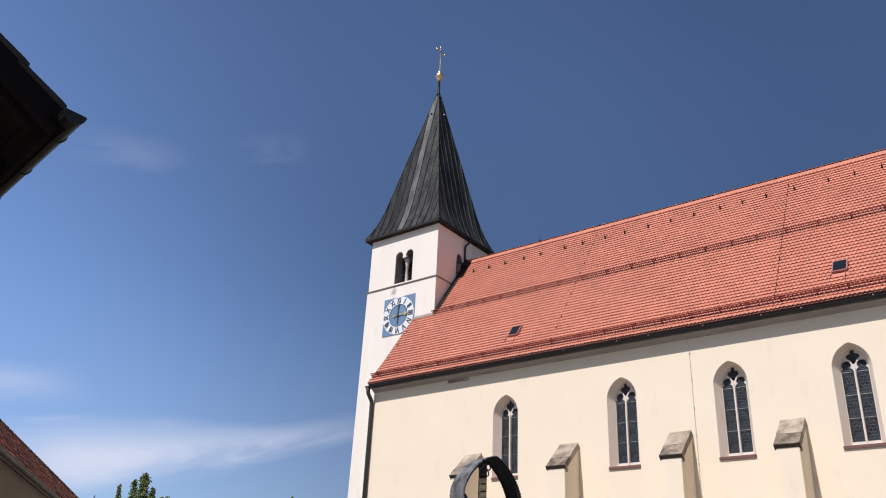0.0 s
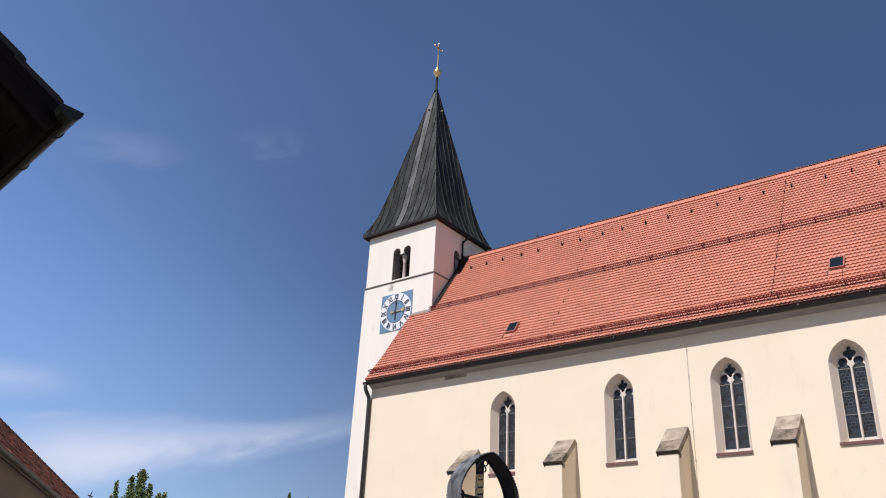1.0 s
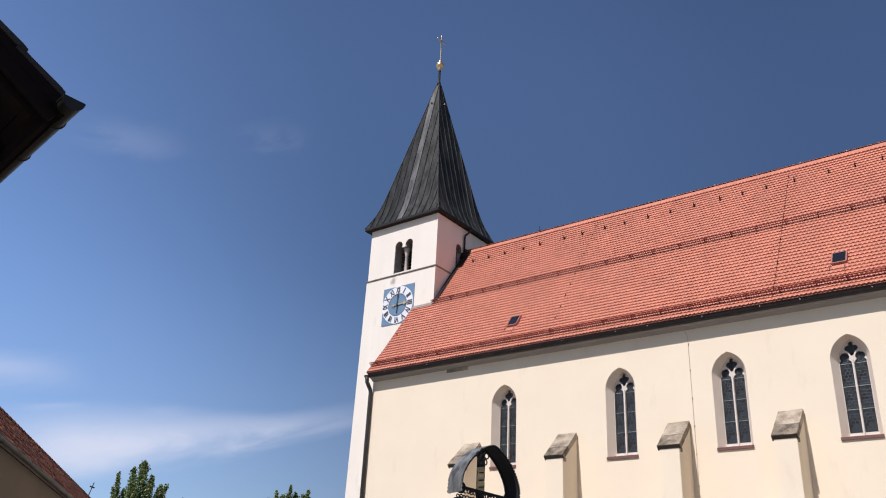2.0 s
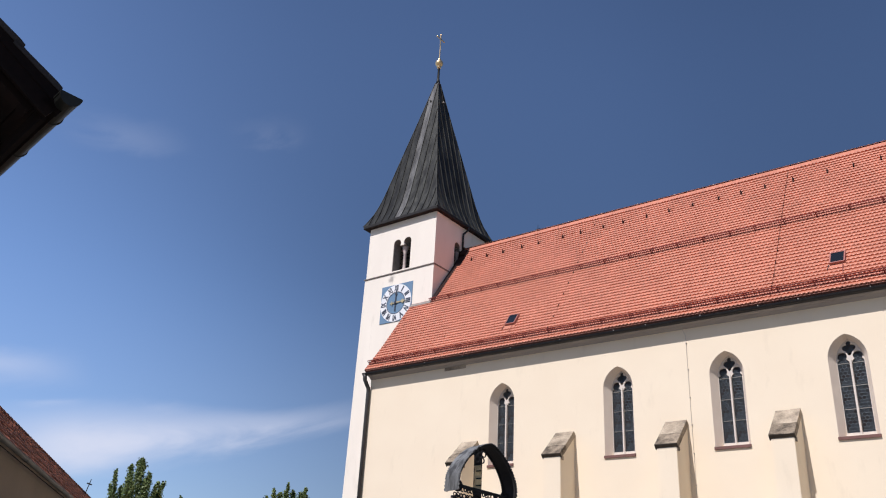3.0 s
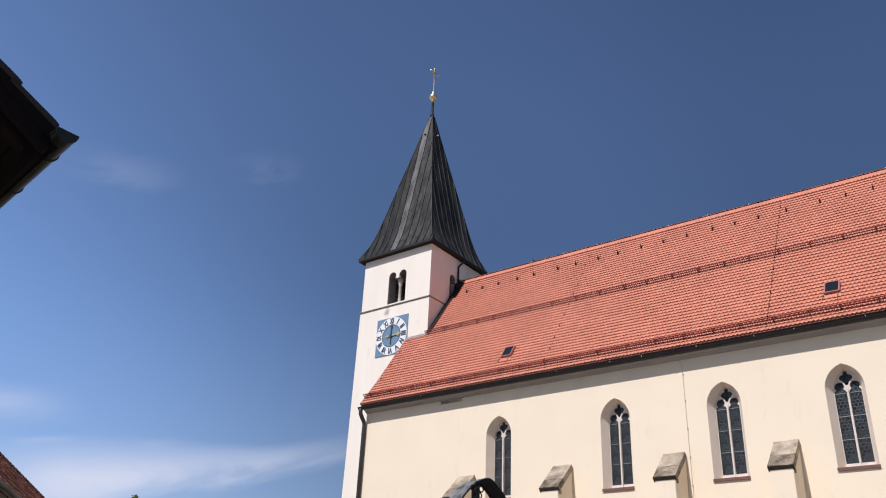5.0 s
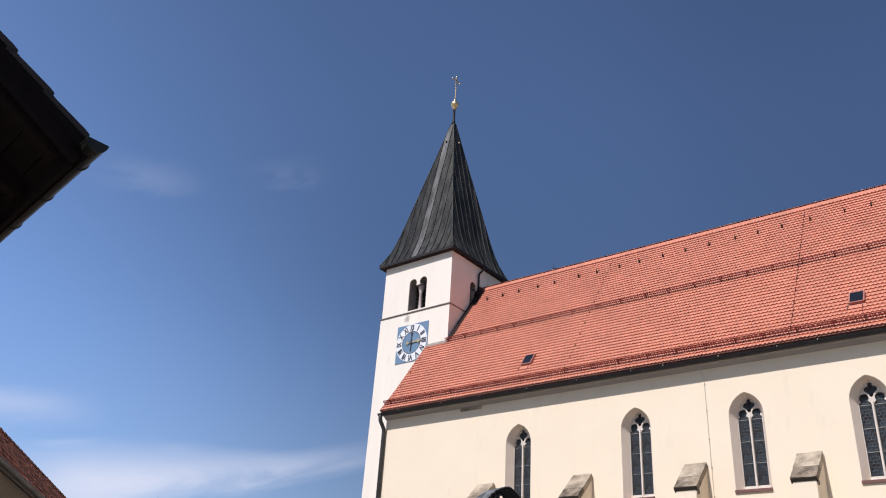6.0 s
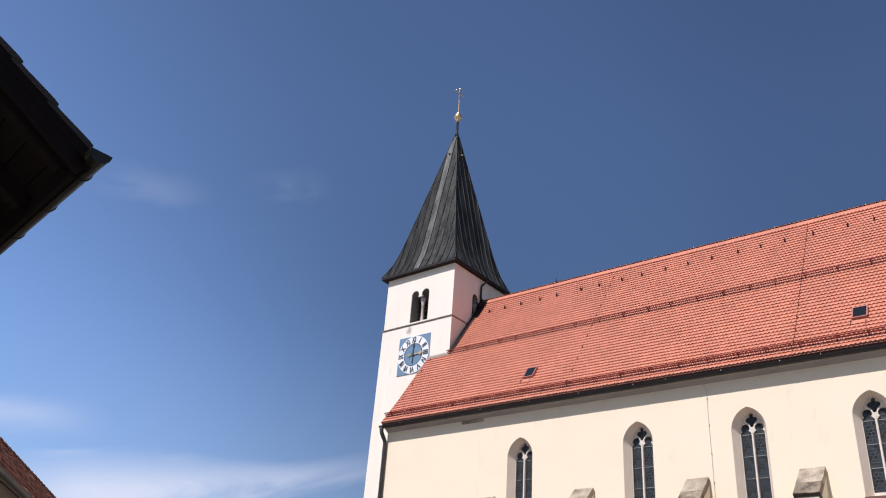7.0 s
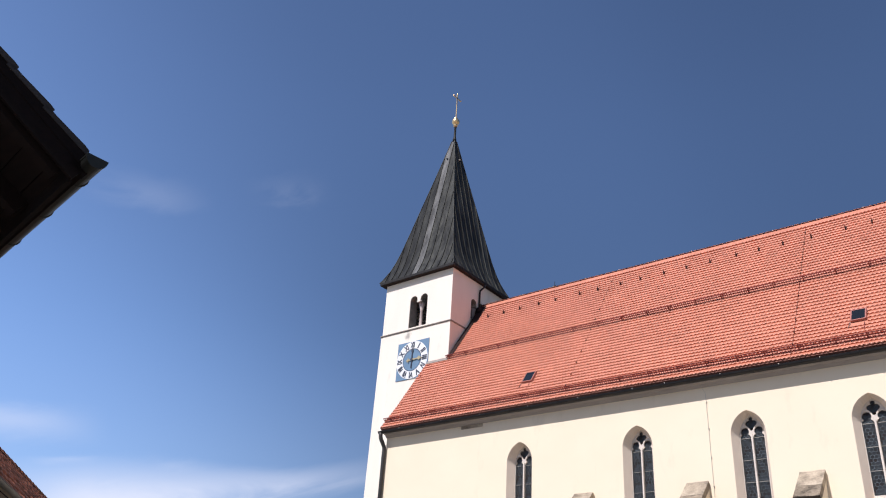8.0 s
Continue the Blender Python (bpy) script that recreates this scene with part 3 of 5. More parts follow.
gutter = part("gutter", half_pipe((ROOF_W - 0.08, 31.565, 13.715), (ROOF_E, 31.565, 13.715), 0.115), DARK_METAL, church, "dark half-round eaves gutter", smooth=False)
part("fascia", box(ROOF_W, ROOF_E, 31.645, 31.69, 13.62, 13.84), DARK_METAL, gutter)
# small pale clips added in place of glints on the bracket ends
clip = None
for x in (-27.9, -25.2, -22.9, -20.2, -17.6, -15.0, -13.55, -11.2, -8.9, -7.4, -4.9, -2.2):
    if clip is None:
        clip = part("gutter_clip", box(x - 0.014, x + 0.014, 31.440, 31.46, 13.705, 13.75, None, 0.004), CABLE, gutter, "pale metal clip for the glint of a bracket end")
        first_x = x
    else:
        twin(clip, (x - first_x, 0, 0))
bracket = None
for k in range(26):
    x = -28.9 + k * 1.27
    if bracket is None:
        pts = [(x, 31.565 + 0.124 * math.cos(math.pi * j / 8), 13.72 - 0.124 * math.sin(math.pi * j / 8)) for j in range(9)]
        bracket = part("gutter_bracket", tube(pts, 0.014, None, 6), DARK_METAL, gutter)
        first_x = x
    else:
        twin(bracket, (x - first_x, 0, 0))
pts = [(-29.20, 31.56, 13.66), (-29.20, 31.56, 13.52), (-29.20, 31.585, 13.38), (-29.18, 31.74, 13.16), (-29.17, 31.86, 13.00), (-29.17, 31.885, 12.84), (-29.17, 31.885, 0.1)]
pipe = part("downpipe", tube(pts, 0.104, None, 12), PIPE, church, "dark metal downpipe at the corner", smooth=True)
clamp = None
for z in (12.4, 10.2, 8.0, 5.8, 3.6, 1.4):
    if clamp is None:
        clamp = part("pipe_clamp", lathe(-29.17, 31.885, [(0.112, z - 0.03), (0.118, z), (0.112, z + 0.03)], 12), PIPE, pipe)
        z_first = z
    else:
        twin(clamp, (0, 0, z - z_first))
part("vent_board", box(-24.33, -23.06, 31.965, 31.997, 13.30, 13.455, None, 0.006), CAPSTONE, church, "small weathered board under the eaves")


# snow guards
def snow_guard(y, x0, x1, brackets):
    up = off_roof
    guard = part("snow_guard", tube([roof_point(x0, y, 0.31), roof_point(x1, y, 0.31)], 0.024, None, 6), RED_METAL, church, "red painted steel snow guard")
    for lift in (0.085, 0.20):
        part("rail", tube([roof_point(x0, y, lift), roof_point(x1, y, lift)], 0.024, None, 5), RED_METAL, guard)
    bm = bmesh.new()
    x = x0
    while x < x1:
        beam(roof_point(x, y, 0.085), roof_point(x, y, 0.31), 0.031, 0.012, bm, (1, 0, 0))
        x += 0.098
    part("guard_grid", bm, RED_METAL, guard, kind="stuff")
    first = None
    for x in brackets:
        if first is None:
            bm = beam(roof_point(x, y, 0.04), roof_point(x, y, 0.34), 0.035, 0.03, None, (1, 0, 0))
            beam(roof_point(x, y + 0.26, 0.05), roof_point(x, y - 0.10, 0.055), 0.045, 0.02, bm, off_roof)
            beam(roof_point(x, y + 0.22, 0.05), roof_point(x, y + 0.01, 0.28), 0.03, 0.02, bm, (1, 0, 0))
            first = part("bracket", bm, RED_METAL, guard)
            fx = x
        else:
            twin(first, (x - fx, 0, 0))


MID = [-27.6, -26.45, -25.35, -24.28, -23.21, -22.09, -20.99, -19.66, -18.28, -16.95, -15.64, -14.5, -13.2, -11.95, -10.74, -9.63, -8.35, -7.01, -5.68, -4.4, -3.1, -1.8]
LOW = [-28.7, -27.4, -26.1, -24.8, -23.45, -22.11, -20.73, -19.65, -18.34, -17.0, -15.68, -14.33, -13.03, -11.8, -10.56, -9.46, -8.15, -6.81, -5.71, -4.4, -3.1, -1.8]
snow_guard(34.93, TX1 + 0.1, 2.0, MID)
snow_guard(31.84, ROOF_W + 0.1, 2.0, LOW)

# snow hooks under the ridge
hook = None
HOOKS = [-26.6, -25.5, -24.39, -23.12, -22.03, -20.49, -19.38, -18.03, -16.89, -15.57, -14.35, -13.11, -11.79, -10.68, -9.54, -8.24, -6.72, -5.6, -4.46, -3.2]
for x in HOOKS:
    if hook is None:
        bm = beam(roof_point(x, 37.30, 0.075), roof_point(x, 37.10, 0.095), 0.035, 0.015, None, off_roof)
        rows = [[bm.verts.new(roof_point(x + e * w, yy, lift)) for e in (-1, 1)] for yy, lift, w in ((37.10, 0.07, 0.034), (37.07, 0.13, 0.032), (37.16, 0.25, 0.012), (37.18, 0.25, 0.012), (37.14, 0.10, 0.034))]
        for p, q in zip(rows, rows[1:] + rows[:1]):
            bm.faces.new((p[0], p[1], q[1], q[0]))
        for e in (0, 1):
            bm.faces.new([p[e] for p in rows])
        bmesh.ops.recalc_face_normals(bm, faces=bm.faces[:])
        hook = part("snow_hook", bm, RUSTY, church, "dark steel snow hook")
        hook_x = x
    else:
        twin(hook, (x - hook_x, 0, 0))
small = None
for y in (32.8, 33.5, 34.2, 34.8):
    if small is None:
        bm = beam(roof_point(-28.97, y + 0.08, 0.075), roof_point(-28.97, y - 0.06, 0.085), 0.03, 0.015, None, off_roof)
        beam(roof_point(-28.97, y - 0.05, 0.07), roof_point(-28.97, y - 0.03, 0.13), 0.04, 0.02, bm, (1, 0, 0))
        small = part("verge_hook", bm, RED_METAL, church, "small red steel hook at the verge")
        small_at = roof_point(-28.97, y)
    else:
        twin(small, roof_point(-28.97, y) - small_at)

# lightning conductors over the roof
for x_top, x_low, gauge in ((-18.73, -18.54, 0.002), (-8.57, -8.45, 0.006)):
    steps = 12
    line = [(x_top + (x_low - x_top) * k / steps, 38.0 - (38.0 - 31.6) * k / steps) for k in range(steps + 1)]
    wire = part("roof_conductor", tube([roof_point(x, y, 0.095) for x, y in line], gauge, None, 5), RUSTY, church, "thin lightning conductor wire on the roof")
    for x, y in line[1:-1]:
        part("wire_holder", beam(roof_point(x, y - 0.025, 0.095), roof_point(x, y + 0.03, 0.095), 0.035, 0.04, None, off_roof), RUSTY, wire)
wire = part("ridge_conductor", tube([(TX1 + 0.1, RIDGE_Y, RIDGE_Z + 0.145), (4, RIDGE_Y, RIDGE_Z + 0.145)], 0.006, None, 5), DARK_METAL, church, "lightning conductor wire along the ridge")
for k in range(14):
    x = -27 + k * 2.1
    part("wire_holder", beam((x, RIDGE_Y, RIDGE_Z + 0.08), (x, RIDGE_Y, RIDGE_Z + 0.165), 0.035, 0.035), CABLE, wire)
bm = tube([(-22.7, RIDGE_Y, RIDGE_Z + 0.08), (-22.7, RIDGE_Y, RIDGE_Z + 0.46)], 0.016, None, 6, [0.022, 0.010])
tube([(-22.83, RIDGE_Y, RIDGE_Z + 0.20), (-22.7, RIDGE_Y, RIDGE_Z + 0.16), (-22.57, RIDGE_Y, RIDGE_Z + 0.20)], 0.018, bm, 6)
part("ridge_rod", bm, DARK_METAL, church, "short lightning rod on the ridge")
wire = part("wall_conductor", tube([(-12.10, 31.60, 13.60), (-12.09, 31.72, 13.36), (-12.06, 31.97, 13.2), (-12.05, 31.97, 0.1)], 0.006, None, 6), CABLE, church, "lightning conductor wire on the wall")
for z in (12.85, 11.75, 10.6, 9.5, 8.4, 7.2, 6.0):
    part("wire_holder", beam((-12.05, 32.0, z), (-12.05, 31.95, z), 0.035, 0.035), CABLE, wire)


# roof hatches
def roof_hatch(x0, x1, y0, y1):
    bm = bmesh.new()
    lid = 0.16
    for a, b in (((x0, y0), (x1, y0)), ((x0, y1), (x1, y1)), ((x0, y0), (x0, y1)), ((x1, y0), (x1, y1))):
        beam(roof_point(*a, lid - 0.06), roof_point(*b, lid - 0.06), 0.05, 0.17, bm, off_roof)
    hatch = part("roof_hatch", bm, HATCH_PAINT, church, "small metal roof hatch with dark glass")
    bm = bmesh.new()
    vs = [bm.verts.new(roof_point(x, y, lid)) for x, y in ((x0, y0), (x1, y0), (x1, y1), (x0, y1))]
    f = bm.faces.new(vs)
    r = bmesh.ops.extrude_face_region(bm, geom=[f])
    bmesh.ops.translate(bm, verts=[v for v in r["geom"] if isinstance(v, bmesh.types.BMVert)], vec=off_roof * 0.012)
    bmesh.ops.recalc_face_normals(bm, faces=bm.faces[:])
    part("pane", bm, HATCH_GLASS, hatch, "dark hatch glass")
    bm = beam(roof_point(x0 - 0.05, y0 - 0.1, 0.065), roof_point(x1 + 0.05, y0 - 0.1, 0.065), 0.22, 0.012, None, off_roof)
    part("apron", bm, TILE, hatch, "red sheet apron")
    bm = beam(roof_point(x0 - 0.03, y0 - 0.03, 0.13), roof_point(x0 - 0.10, y0 - 0.2, 0.08), 0.02, 0.02, None, off_roof)
    part("stay", bm, DARK_METAL, hatch)
    bm = beam(roof_point(x1 - 0.06, y0 - 0.06, 0.13), roof_point(x1 - 0.05, y0 - 0.42, 0.12), 0.018, 0.018, None, off_roof)
    part("stay", bm, RED_METAL, hatch)


HATCH_GLASS = bpy.data.materials.new("dark_hatch_glass")
HATCH_GLASS.use_nodes = True
h = HATCH_GLASS.node_tree.nodes["Principled BSDF"]
h.inputs["Base Color"].default_value, h.inputs["Roughness"].default_value = (0.012, 0.014, 0.016, 1), 0.12
roof_hatch(-21.23, -20.71, 32.67, 33.09)
roof_hatch(-6.33, -5.80, 32.64, 33.05)


# ------------------------------------------------------------------ church: the windows
def church_window(x):
    """Tracery plate in two lights with foiled heads and a trefoil above; glass, leading and bars behind it."""
    y = Y_S + REVEAL_D
    rng = random.Random(round(-x * 10))
    light_half, mull = 0.212, 0.040
    holes = []
    for e in (-1, 1):
        # a round lobe over two sharp cusps, then the straight light
        lobe = [(0.268 + 0.168 * math.cos(radians(a)), 11.570 + 0.168 * math.sin(radians(a))) for a in range(-40, 221, 13)]
        shape = [(mull, IN_Z + 0.115), (mull + 2 * light_half, IN_Z + 0.115), (mull + 2 * light_half, 11.37), (0.45, 11.41), (0.415, 11.435)] + lobe
        shape += [(0.118, 11.437), (0.085, 11.415), (0.062, 11.38), (mull, 11.33)]
        loop = [(x + e * u, v) for u, v in shape]
        holes.append(loop if e > 0 else loop[::-1])
    side = [(0.062, 11.628), (0.082, 11.685), (0.125, 11.75), (0.19, 11.80), (0.235, 11.865), (0.222, 11.935), (0.165, 11.99), (0.085, 12.005)]
    crown = [(0.086 * math.cos(radians(a)), 12.06 + 0.086 * math.sin(radians(a))) for a in range(-36, 217, 12)]
    holes.append([(x + u, v) for u, v in [(0.0, 11.585)] + side + crown + [(-u, v) for u, v in side[::-1]]])
    outline = pointed(IN_HALF + 0.06, IN_Z - 0.06, SPRING_Z, IN_APEX - SPRING_Z + 0.05, cx=x)
    bm = slab(outline, holes, lambda u, v, d: (u, y + 0.003 + d, v), 0.145)
    # the mullion stands forward as a rounded shaft
    beam((x, y - 0.012, IN_Z), (x, y - 0.012, 11.44), 0.064, 0.05, bm, (0, 1, 0))
    win = part("window", bm, TRACERY, church, "two-light gothic window with pale stone tracery and leaded glass", at=(x, y, IN_Z))
    part("sill", sill_slab(x), SILL, win, "red sandstone sill")
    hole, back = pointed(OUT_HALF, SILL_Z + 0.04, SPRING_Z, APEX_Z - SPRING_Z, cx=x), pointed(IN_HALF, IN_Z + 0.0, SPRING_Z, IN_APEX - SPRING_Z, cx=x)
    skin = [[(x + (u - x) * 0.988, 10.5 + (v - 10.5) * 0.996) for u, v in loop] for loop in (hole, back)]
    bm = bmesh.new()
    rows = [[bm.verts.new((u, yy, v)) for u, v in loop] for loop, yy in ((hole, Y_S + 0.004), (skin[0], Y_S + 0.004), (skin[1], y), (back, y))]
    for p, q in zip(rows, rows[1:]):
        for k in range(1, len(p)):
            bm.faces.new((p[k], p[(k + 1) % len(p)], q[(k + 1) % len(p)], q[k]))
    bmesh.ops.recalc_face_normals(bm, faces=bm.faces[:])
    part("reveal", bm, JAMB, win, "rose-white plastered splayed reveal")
    for e in (-1, 1):
        cx = x + e * (mull + light_half)
        zs = [IN_Z + 0.115, 9.63, 10.47, 11.32, 11.72]
        for z0, z1 in zip(zs, zs[1:]):
            part("pane", quarries(cx, light_half, IN_Z + 0.13, z0, z1 - 0.002, y + 0.085, rng), GLASS, win)
        part("lead_net", hex_net(cx, light_half, IN_Z + 0.13, 11.60, y + 0.078), LEAD, win, "honeycomb lead cames")
        for z in zs[1:4]:
            part("saddle_bar", box(cx - light_half, cx + light_half, y + 0.05, y + 0.07, z - 0.013, z + 0.013), HOUSE_ZINC, win)
    part("pane", quarries(x, 0.26, 11.72, 11.722, 12.16, y + 0.085, rng), GLASS, win)
    part("lead_net", hex_net(x, 0.2, 11.72, 12.1, y + 0.078), LEAD, win)


def sill_slab(x):
    """A weathered sill with a steep sloping top that runs back to the glass."""
    w, inner = OUT_HALF + 0.012, IN_HALF + 0.01
    back = Y_S + REVEAL_D - 0.004
    bm = bmesh.new()
    rows = []
    for yy, half, zl, zh in ((31.94, w, 8.466, 8.57), (Y_S - 0.004, w, 8.466, 8.585), (Y_S + 0.004, OUT_HALF - 0.004, 8.50, 8.588), (back, inner, 8.56, 8.645)):
        rows.append([bm.verts.new((x + e * half, yy, z)) for e, z in ((-1, zl), (1, zl), (1, zh), (-1, zh))])
    for a, b in zip(rows, rows[1:]):
        for k in range(4):
            bm.faces.new((a[k], a[(k + 1) % 4], b[(k + 1) % 4], b[k]))
    bm.faces.new(rows[0])
    bm.faces.new(rows[-1])
    bmesh.ops.recalc_face_normals(bm, faces=bm.faces[:])
    return bm


def hex_net(cx, half, z0, z1, y):
    """Thin lead strips round six-sided quarries."""
    bm = bmesh.new()
    r = 0.08
    w, dz = r * math.sqrt(3), r * 1.5
    seen = set()
    row = 0
    z = z0 + 0.02
    while z < z1 + r:
        k = -3
        while k <= 3:
            hx = cx + (k + (0.5 if row % 2 else 0)) * w
            pts = [(hx + r * math.sin(math.pi / 3 * j), z + r * math.cos(math.pi / 3 * j)) for j in range(6)]
            for a, b in zip(pts, pts[1:] + pts[:1]):
                key = (round((a[0] + b[0]) * 200), round((a[1] + b[1]) * 200))
                if key in seen:
                    continue
                seen.add(key)
                a2 = (min(max(a[0], cx - half), cx + half), min(max(a[1], z0), z1))
                b2 = (min(max(b[0], cx - half), cx + half), min(max(b[1], z0), z1))
                if math.hypot(a2[0] - b2[0], a2[1] - b2[1]) > 0.02:
                    beam((a2[0], y, a2[1]), (b2[0], y, b2[1]), 0.010, 0.0145, bm, (0, 1, 0)) if abs(a2[0] - b2[0]) < 1e-6 else beam((a2[0], y, a2[1]), (b2[0], y, b2[1]), 0.010, 0.0145, bm)
            k += 1
        z += dz
        row += 1
    return bm


def quarries(cx, half, base, z0, z1, y, rng):
    """One glazed field of six-sided quarries, each set a little askew in its leads."""
    bm = bmesh.new()
    r = 0.08
    w, dz = r * math.sqrt(3), r * 1.5
    row = math.floor((z0 - base - r) / dz)
    while base + 0.02 + row * dz - r < z1:
        z = base + 0.02 + row * dz
        for k in range(-3, 4):
            hx = cx + (k + (0.5 if row % 2 else 0)) * w
            tip, turn = rng.uniform(-0.05, 0.05), rng.uniform(-0.05, 0.05)
            outline = []
            for j in range(6):
                u = min(max(hx + r * math.sin(math.pi / 3 * j), cx - half - 0.01), cx + half + 0.01)
                v = min(max(z + r * math.cos(math.pi / 3 * j), z0), z1)
                if not outline or math.hypot(u - outline[-1][0], v - outline[-1][1]) > 0.004:
                    outline.append((u, v))
            if max(u for u, v in outline) - min(u for u, v in outline) < 0.02 or max(v for u, v in outline) - min(v for u, v in outline) < 0.012:
                continue
            if math.hypot(outline[0][0] - outline[-1][0], outline[0][1] - outline[-1][1]) < 0.004:
                outline.pop()
            if len(outline) < 3:
                continue
            front, back = [[bm.verts.new((u, y + d + (u - hx) * turn + (v - z) * tip, v)) for u, v in outline] for d in (0.0, 0.004)]
            bm.faces.new(front[::-1])
            bm.faces.new(back)
            for a in range(len(outline)):
                b = (a + 1) % len(outline)
                bm.faces.new((front[a], front[b], back[b], back[a]))
        row += 1
    bmesh.ops.recalc_face_normals(bm, faces=bm.faces[:])
    return bm


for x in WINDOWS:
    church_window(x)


# ------------------------------------------------------------------ church: the buttresses
def buttress(x):
    w, d, front_z, wall_z = 0.80, 1.24, 8.45, 9.60
    bm = bmesh.new()
    prof = [(Y_S - 0.003, 0), (Y_S - d, 0), (Y_S - d, front_z + 0.008), (Y_S - 0.003, wall_z + 0.008)]
    ends = [[bm.verts.new((x + e * w / 2, yy, zz)) for yy, zz in prof] for e in (-1, 1)]
    for k in range(4):
        bm.faces.new((ends[0][k], ends[0][(k + 1) % 4], ends[1][(k + 1) % 4], ends[1][k]))
    bm.faces.new(ends[0])
    bm.faces.new(ends[1][::-1])
    bmesh.ops.recalc_face_normals(bm, faces=bm.faces[:])
    bmesh.ops.bevel(bm, geom=[e for e in bm.edges if all(v.co.y < Y_S - 1 for v in e.verts)], offset=0.015, segments=2, affect="EDGES")
    body = part("buttress", bm, PLASTER, church, "cream plastered buttress with a sloping stone cap")
    # two slabs of stone on the slope, with a worn edge
    slope = Vector((0, 1.24, 1.15)).normalized()
    out = Vector((0, -slope.z, slope.y))
    foot = Vector((x, Y_S - d + 0.02, front_z - 0.01))
    whole = (Vector((x, Y_S - 0.005, 0)) - foot).y / slope.y
    r = random.Random(int(x * 10))
    cut = whole * r.uniform(0.36, 0.48)
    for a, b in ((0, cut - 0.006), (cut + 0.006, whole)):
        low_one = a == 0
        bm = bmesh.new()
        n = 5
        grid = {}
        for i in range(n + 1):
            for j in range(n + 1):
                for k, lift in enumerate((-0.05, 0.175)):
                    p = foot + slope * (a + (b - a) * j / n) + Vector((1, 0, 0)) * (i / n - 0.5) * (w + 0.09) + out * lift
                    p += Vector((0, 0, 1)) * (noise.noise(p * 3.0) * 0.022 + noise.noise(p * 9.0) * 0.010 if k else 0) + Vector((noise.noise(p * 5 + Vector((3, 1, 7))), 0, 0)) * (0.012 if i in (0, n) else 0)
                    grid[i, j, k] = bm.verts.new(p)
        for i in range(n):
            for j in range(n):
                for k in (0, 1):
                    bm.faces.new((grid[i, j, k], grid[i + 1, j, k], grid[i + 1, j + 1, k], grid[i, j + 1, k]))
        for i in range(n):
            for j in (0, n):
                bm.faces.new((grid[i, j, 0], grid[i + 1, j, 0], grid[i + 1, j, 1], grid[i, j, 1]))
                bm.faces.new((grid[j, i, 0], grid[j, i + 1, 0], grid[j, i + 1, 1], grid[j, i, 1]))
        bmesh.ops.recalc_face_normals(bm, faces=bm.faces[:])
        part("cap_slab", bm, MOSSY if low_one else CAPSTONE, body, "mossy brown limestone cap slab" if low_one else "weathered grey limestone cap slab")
    # mossy nose; its near-black colour also holds the shade of its downward face
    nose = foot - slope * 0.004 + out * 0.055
    part("cap_nose", beam(nose - Vector((w / 2 + 0.05, 0, 0)), nose + Vector((w / 2 + 0.05, 0, 0)), 0.03, 0.215, None, out), SHADED_MOSS, body, "mossy nose of the cap, darkened for its shade")
    part("drip_block", box(x + w / 2 + 0.002, x + w / 2 + 0.05, Y_S - d + 0.02, Y_S - d + 0.20, front_z - 0.14, front_z + 0.02, None, 0.01), MOSSY, body)


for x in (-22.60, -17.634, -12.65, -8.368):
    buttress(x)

# ------------------------------------------------------------------ church: the tower
TWIN_C, TWIN_Z0, TWIN_SPRING = 0.14, 21.18, 22.93


def twin_opening(c):
    """Two round heads side by side over one opening with a shaft in the middle."""
    right = round_head(c + 0.40, 0.28, TWIN_SPRING + 0.04)
    left = round_head(c - 0.40, 0.28, TWIN_SPRING + 0.04)
    return [(c - 0.68, TWIN_Z0), (c + 0.68, TWIN_Z0)] + right + [(c + 0.11, 22.80), (c - 0.11, 22.80)] + left


def tower_wall(put, c, half=2.647, lean=0.0, inset=0.0):
    """One side of the tower; its far edge may batter below the string course and step in above it."""
    rect = [(-half - lean, 0), (half, 0), (half, TZ), (-half + inset, TZ), (-half + inset, 21.06), (-half, 21.04)]
    return slab(rect, [twin_opening(c)], put, 0.75)


HY = (TY1 - TY0) / 2
south = part("tower_wall", tower_wall(lambda u, v, d: (TCX + u, TY0 + d, v), TWIN_C, lean=0.27, inset=0.085), TOWER_PLASTER, church, "white plastered tower wall with a twin belfry opening")
east = part("tower_wall", tower_wall(lambda u, v, d: (TX1 - d, TCY + u, v), 0.0, HY - 0.75), TOWER_PLASTER, church, "white plastered tower wall with a twin belfry opening")
west_side = [(-0.27, 0), (0.75, 0), (0.75, TZ), (0.085, TZ), (0.085, 21.06), (0, 21.04)]
part("tower_wall", slab(west_side, [], lambda u, v, d: (TX0 + u, TY0 + 0.75 + d, v), TY1 - TY0 - 1.5), TOWER_PLASTER, church)
part("tower_wall", box(TX0, TX1, TY1 - 0.75, TY1, 0, TZ), TOWER_PLASTER, church)
part("belfry_floor", box(TX0 + 0.76, TX1 - 0.76, TY0 + 0.76, TY1 - 0.76, 20.9, 21.05), LOUVRE, church)


def belfry_shaft(cx, cy, wall):
    bm = lathe(cx, cy, [(0.15, TWIN_Z0), (0.15, TWIN_Z0 + 0.1), (0.115, TWIN_Z0 + 0.16), (0.10, TWIN_Z0 + 0.3), (0.095, 22.30), (0.115, 22.33), (0.10, 22.37), (0.15, 22.55), (0.19, 22.70), (0.19, 22.80)], 14)
    shaft = part("column", bm, REVEAL, wall, "small round stone column between the openings", smooth=True)
    return shaft


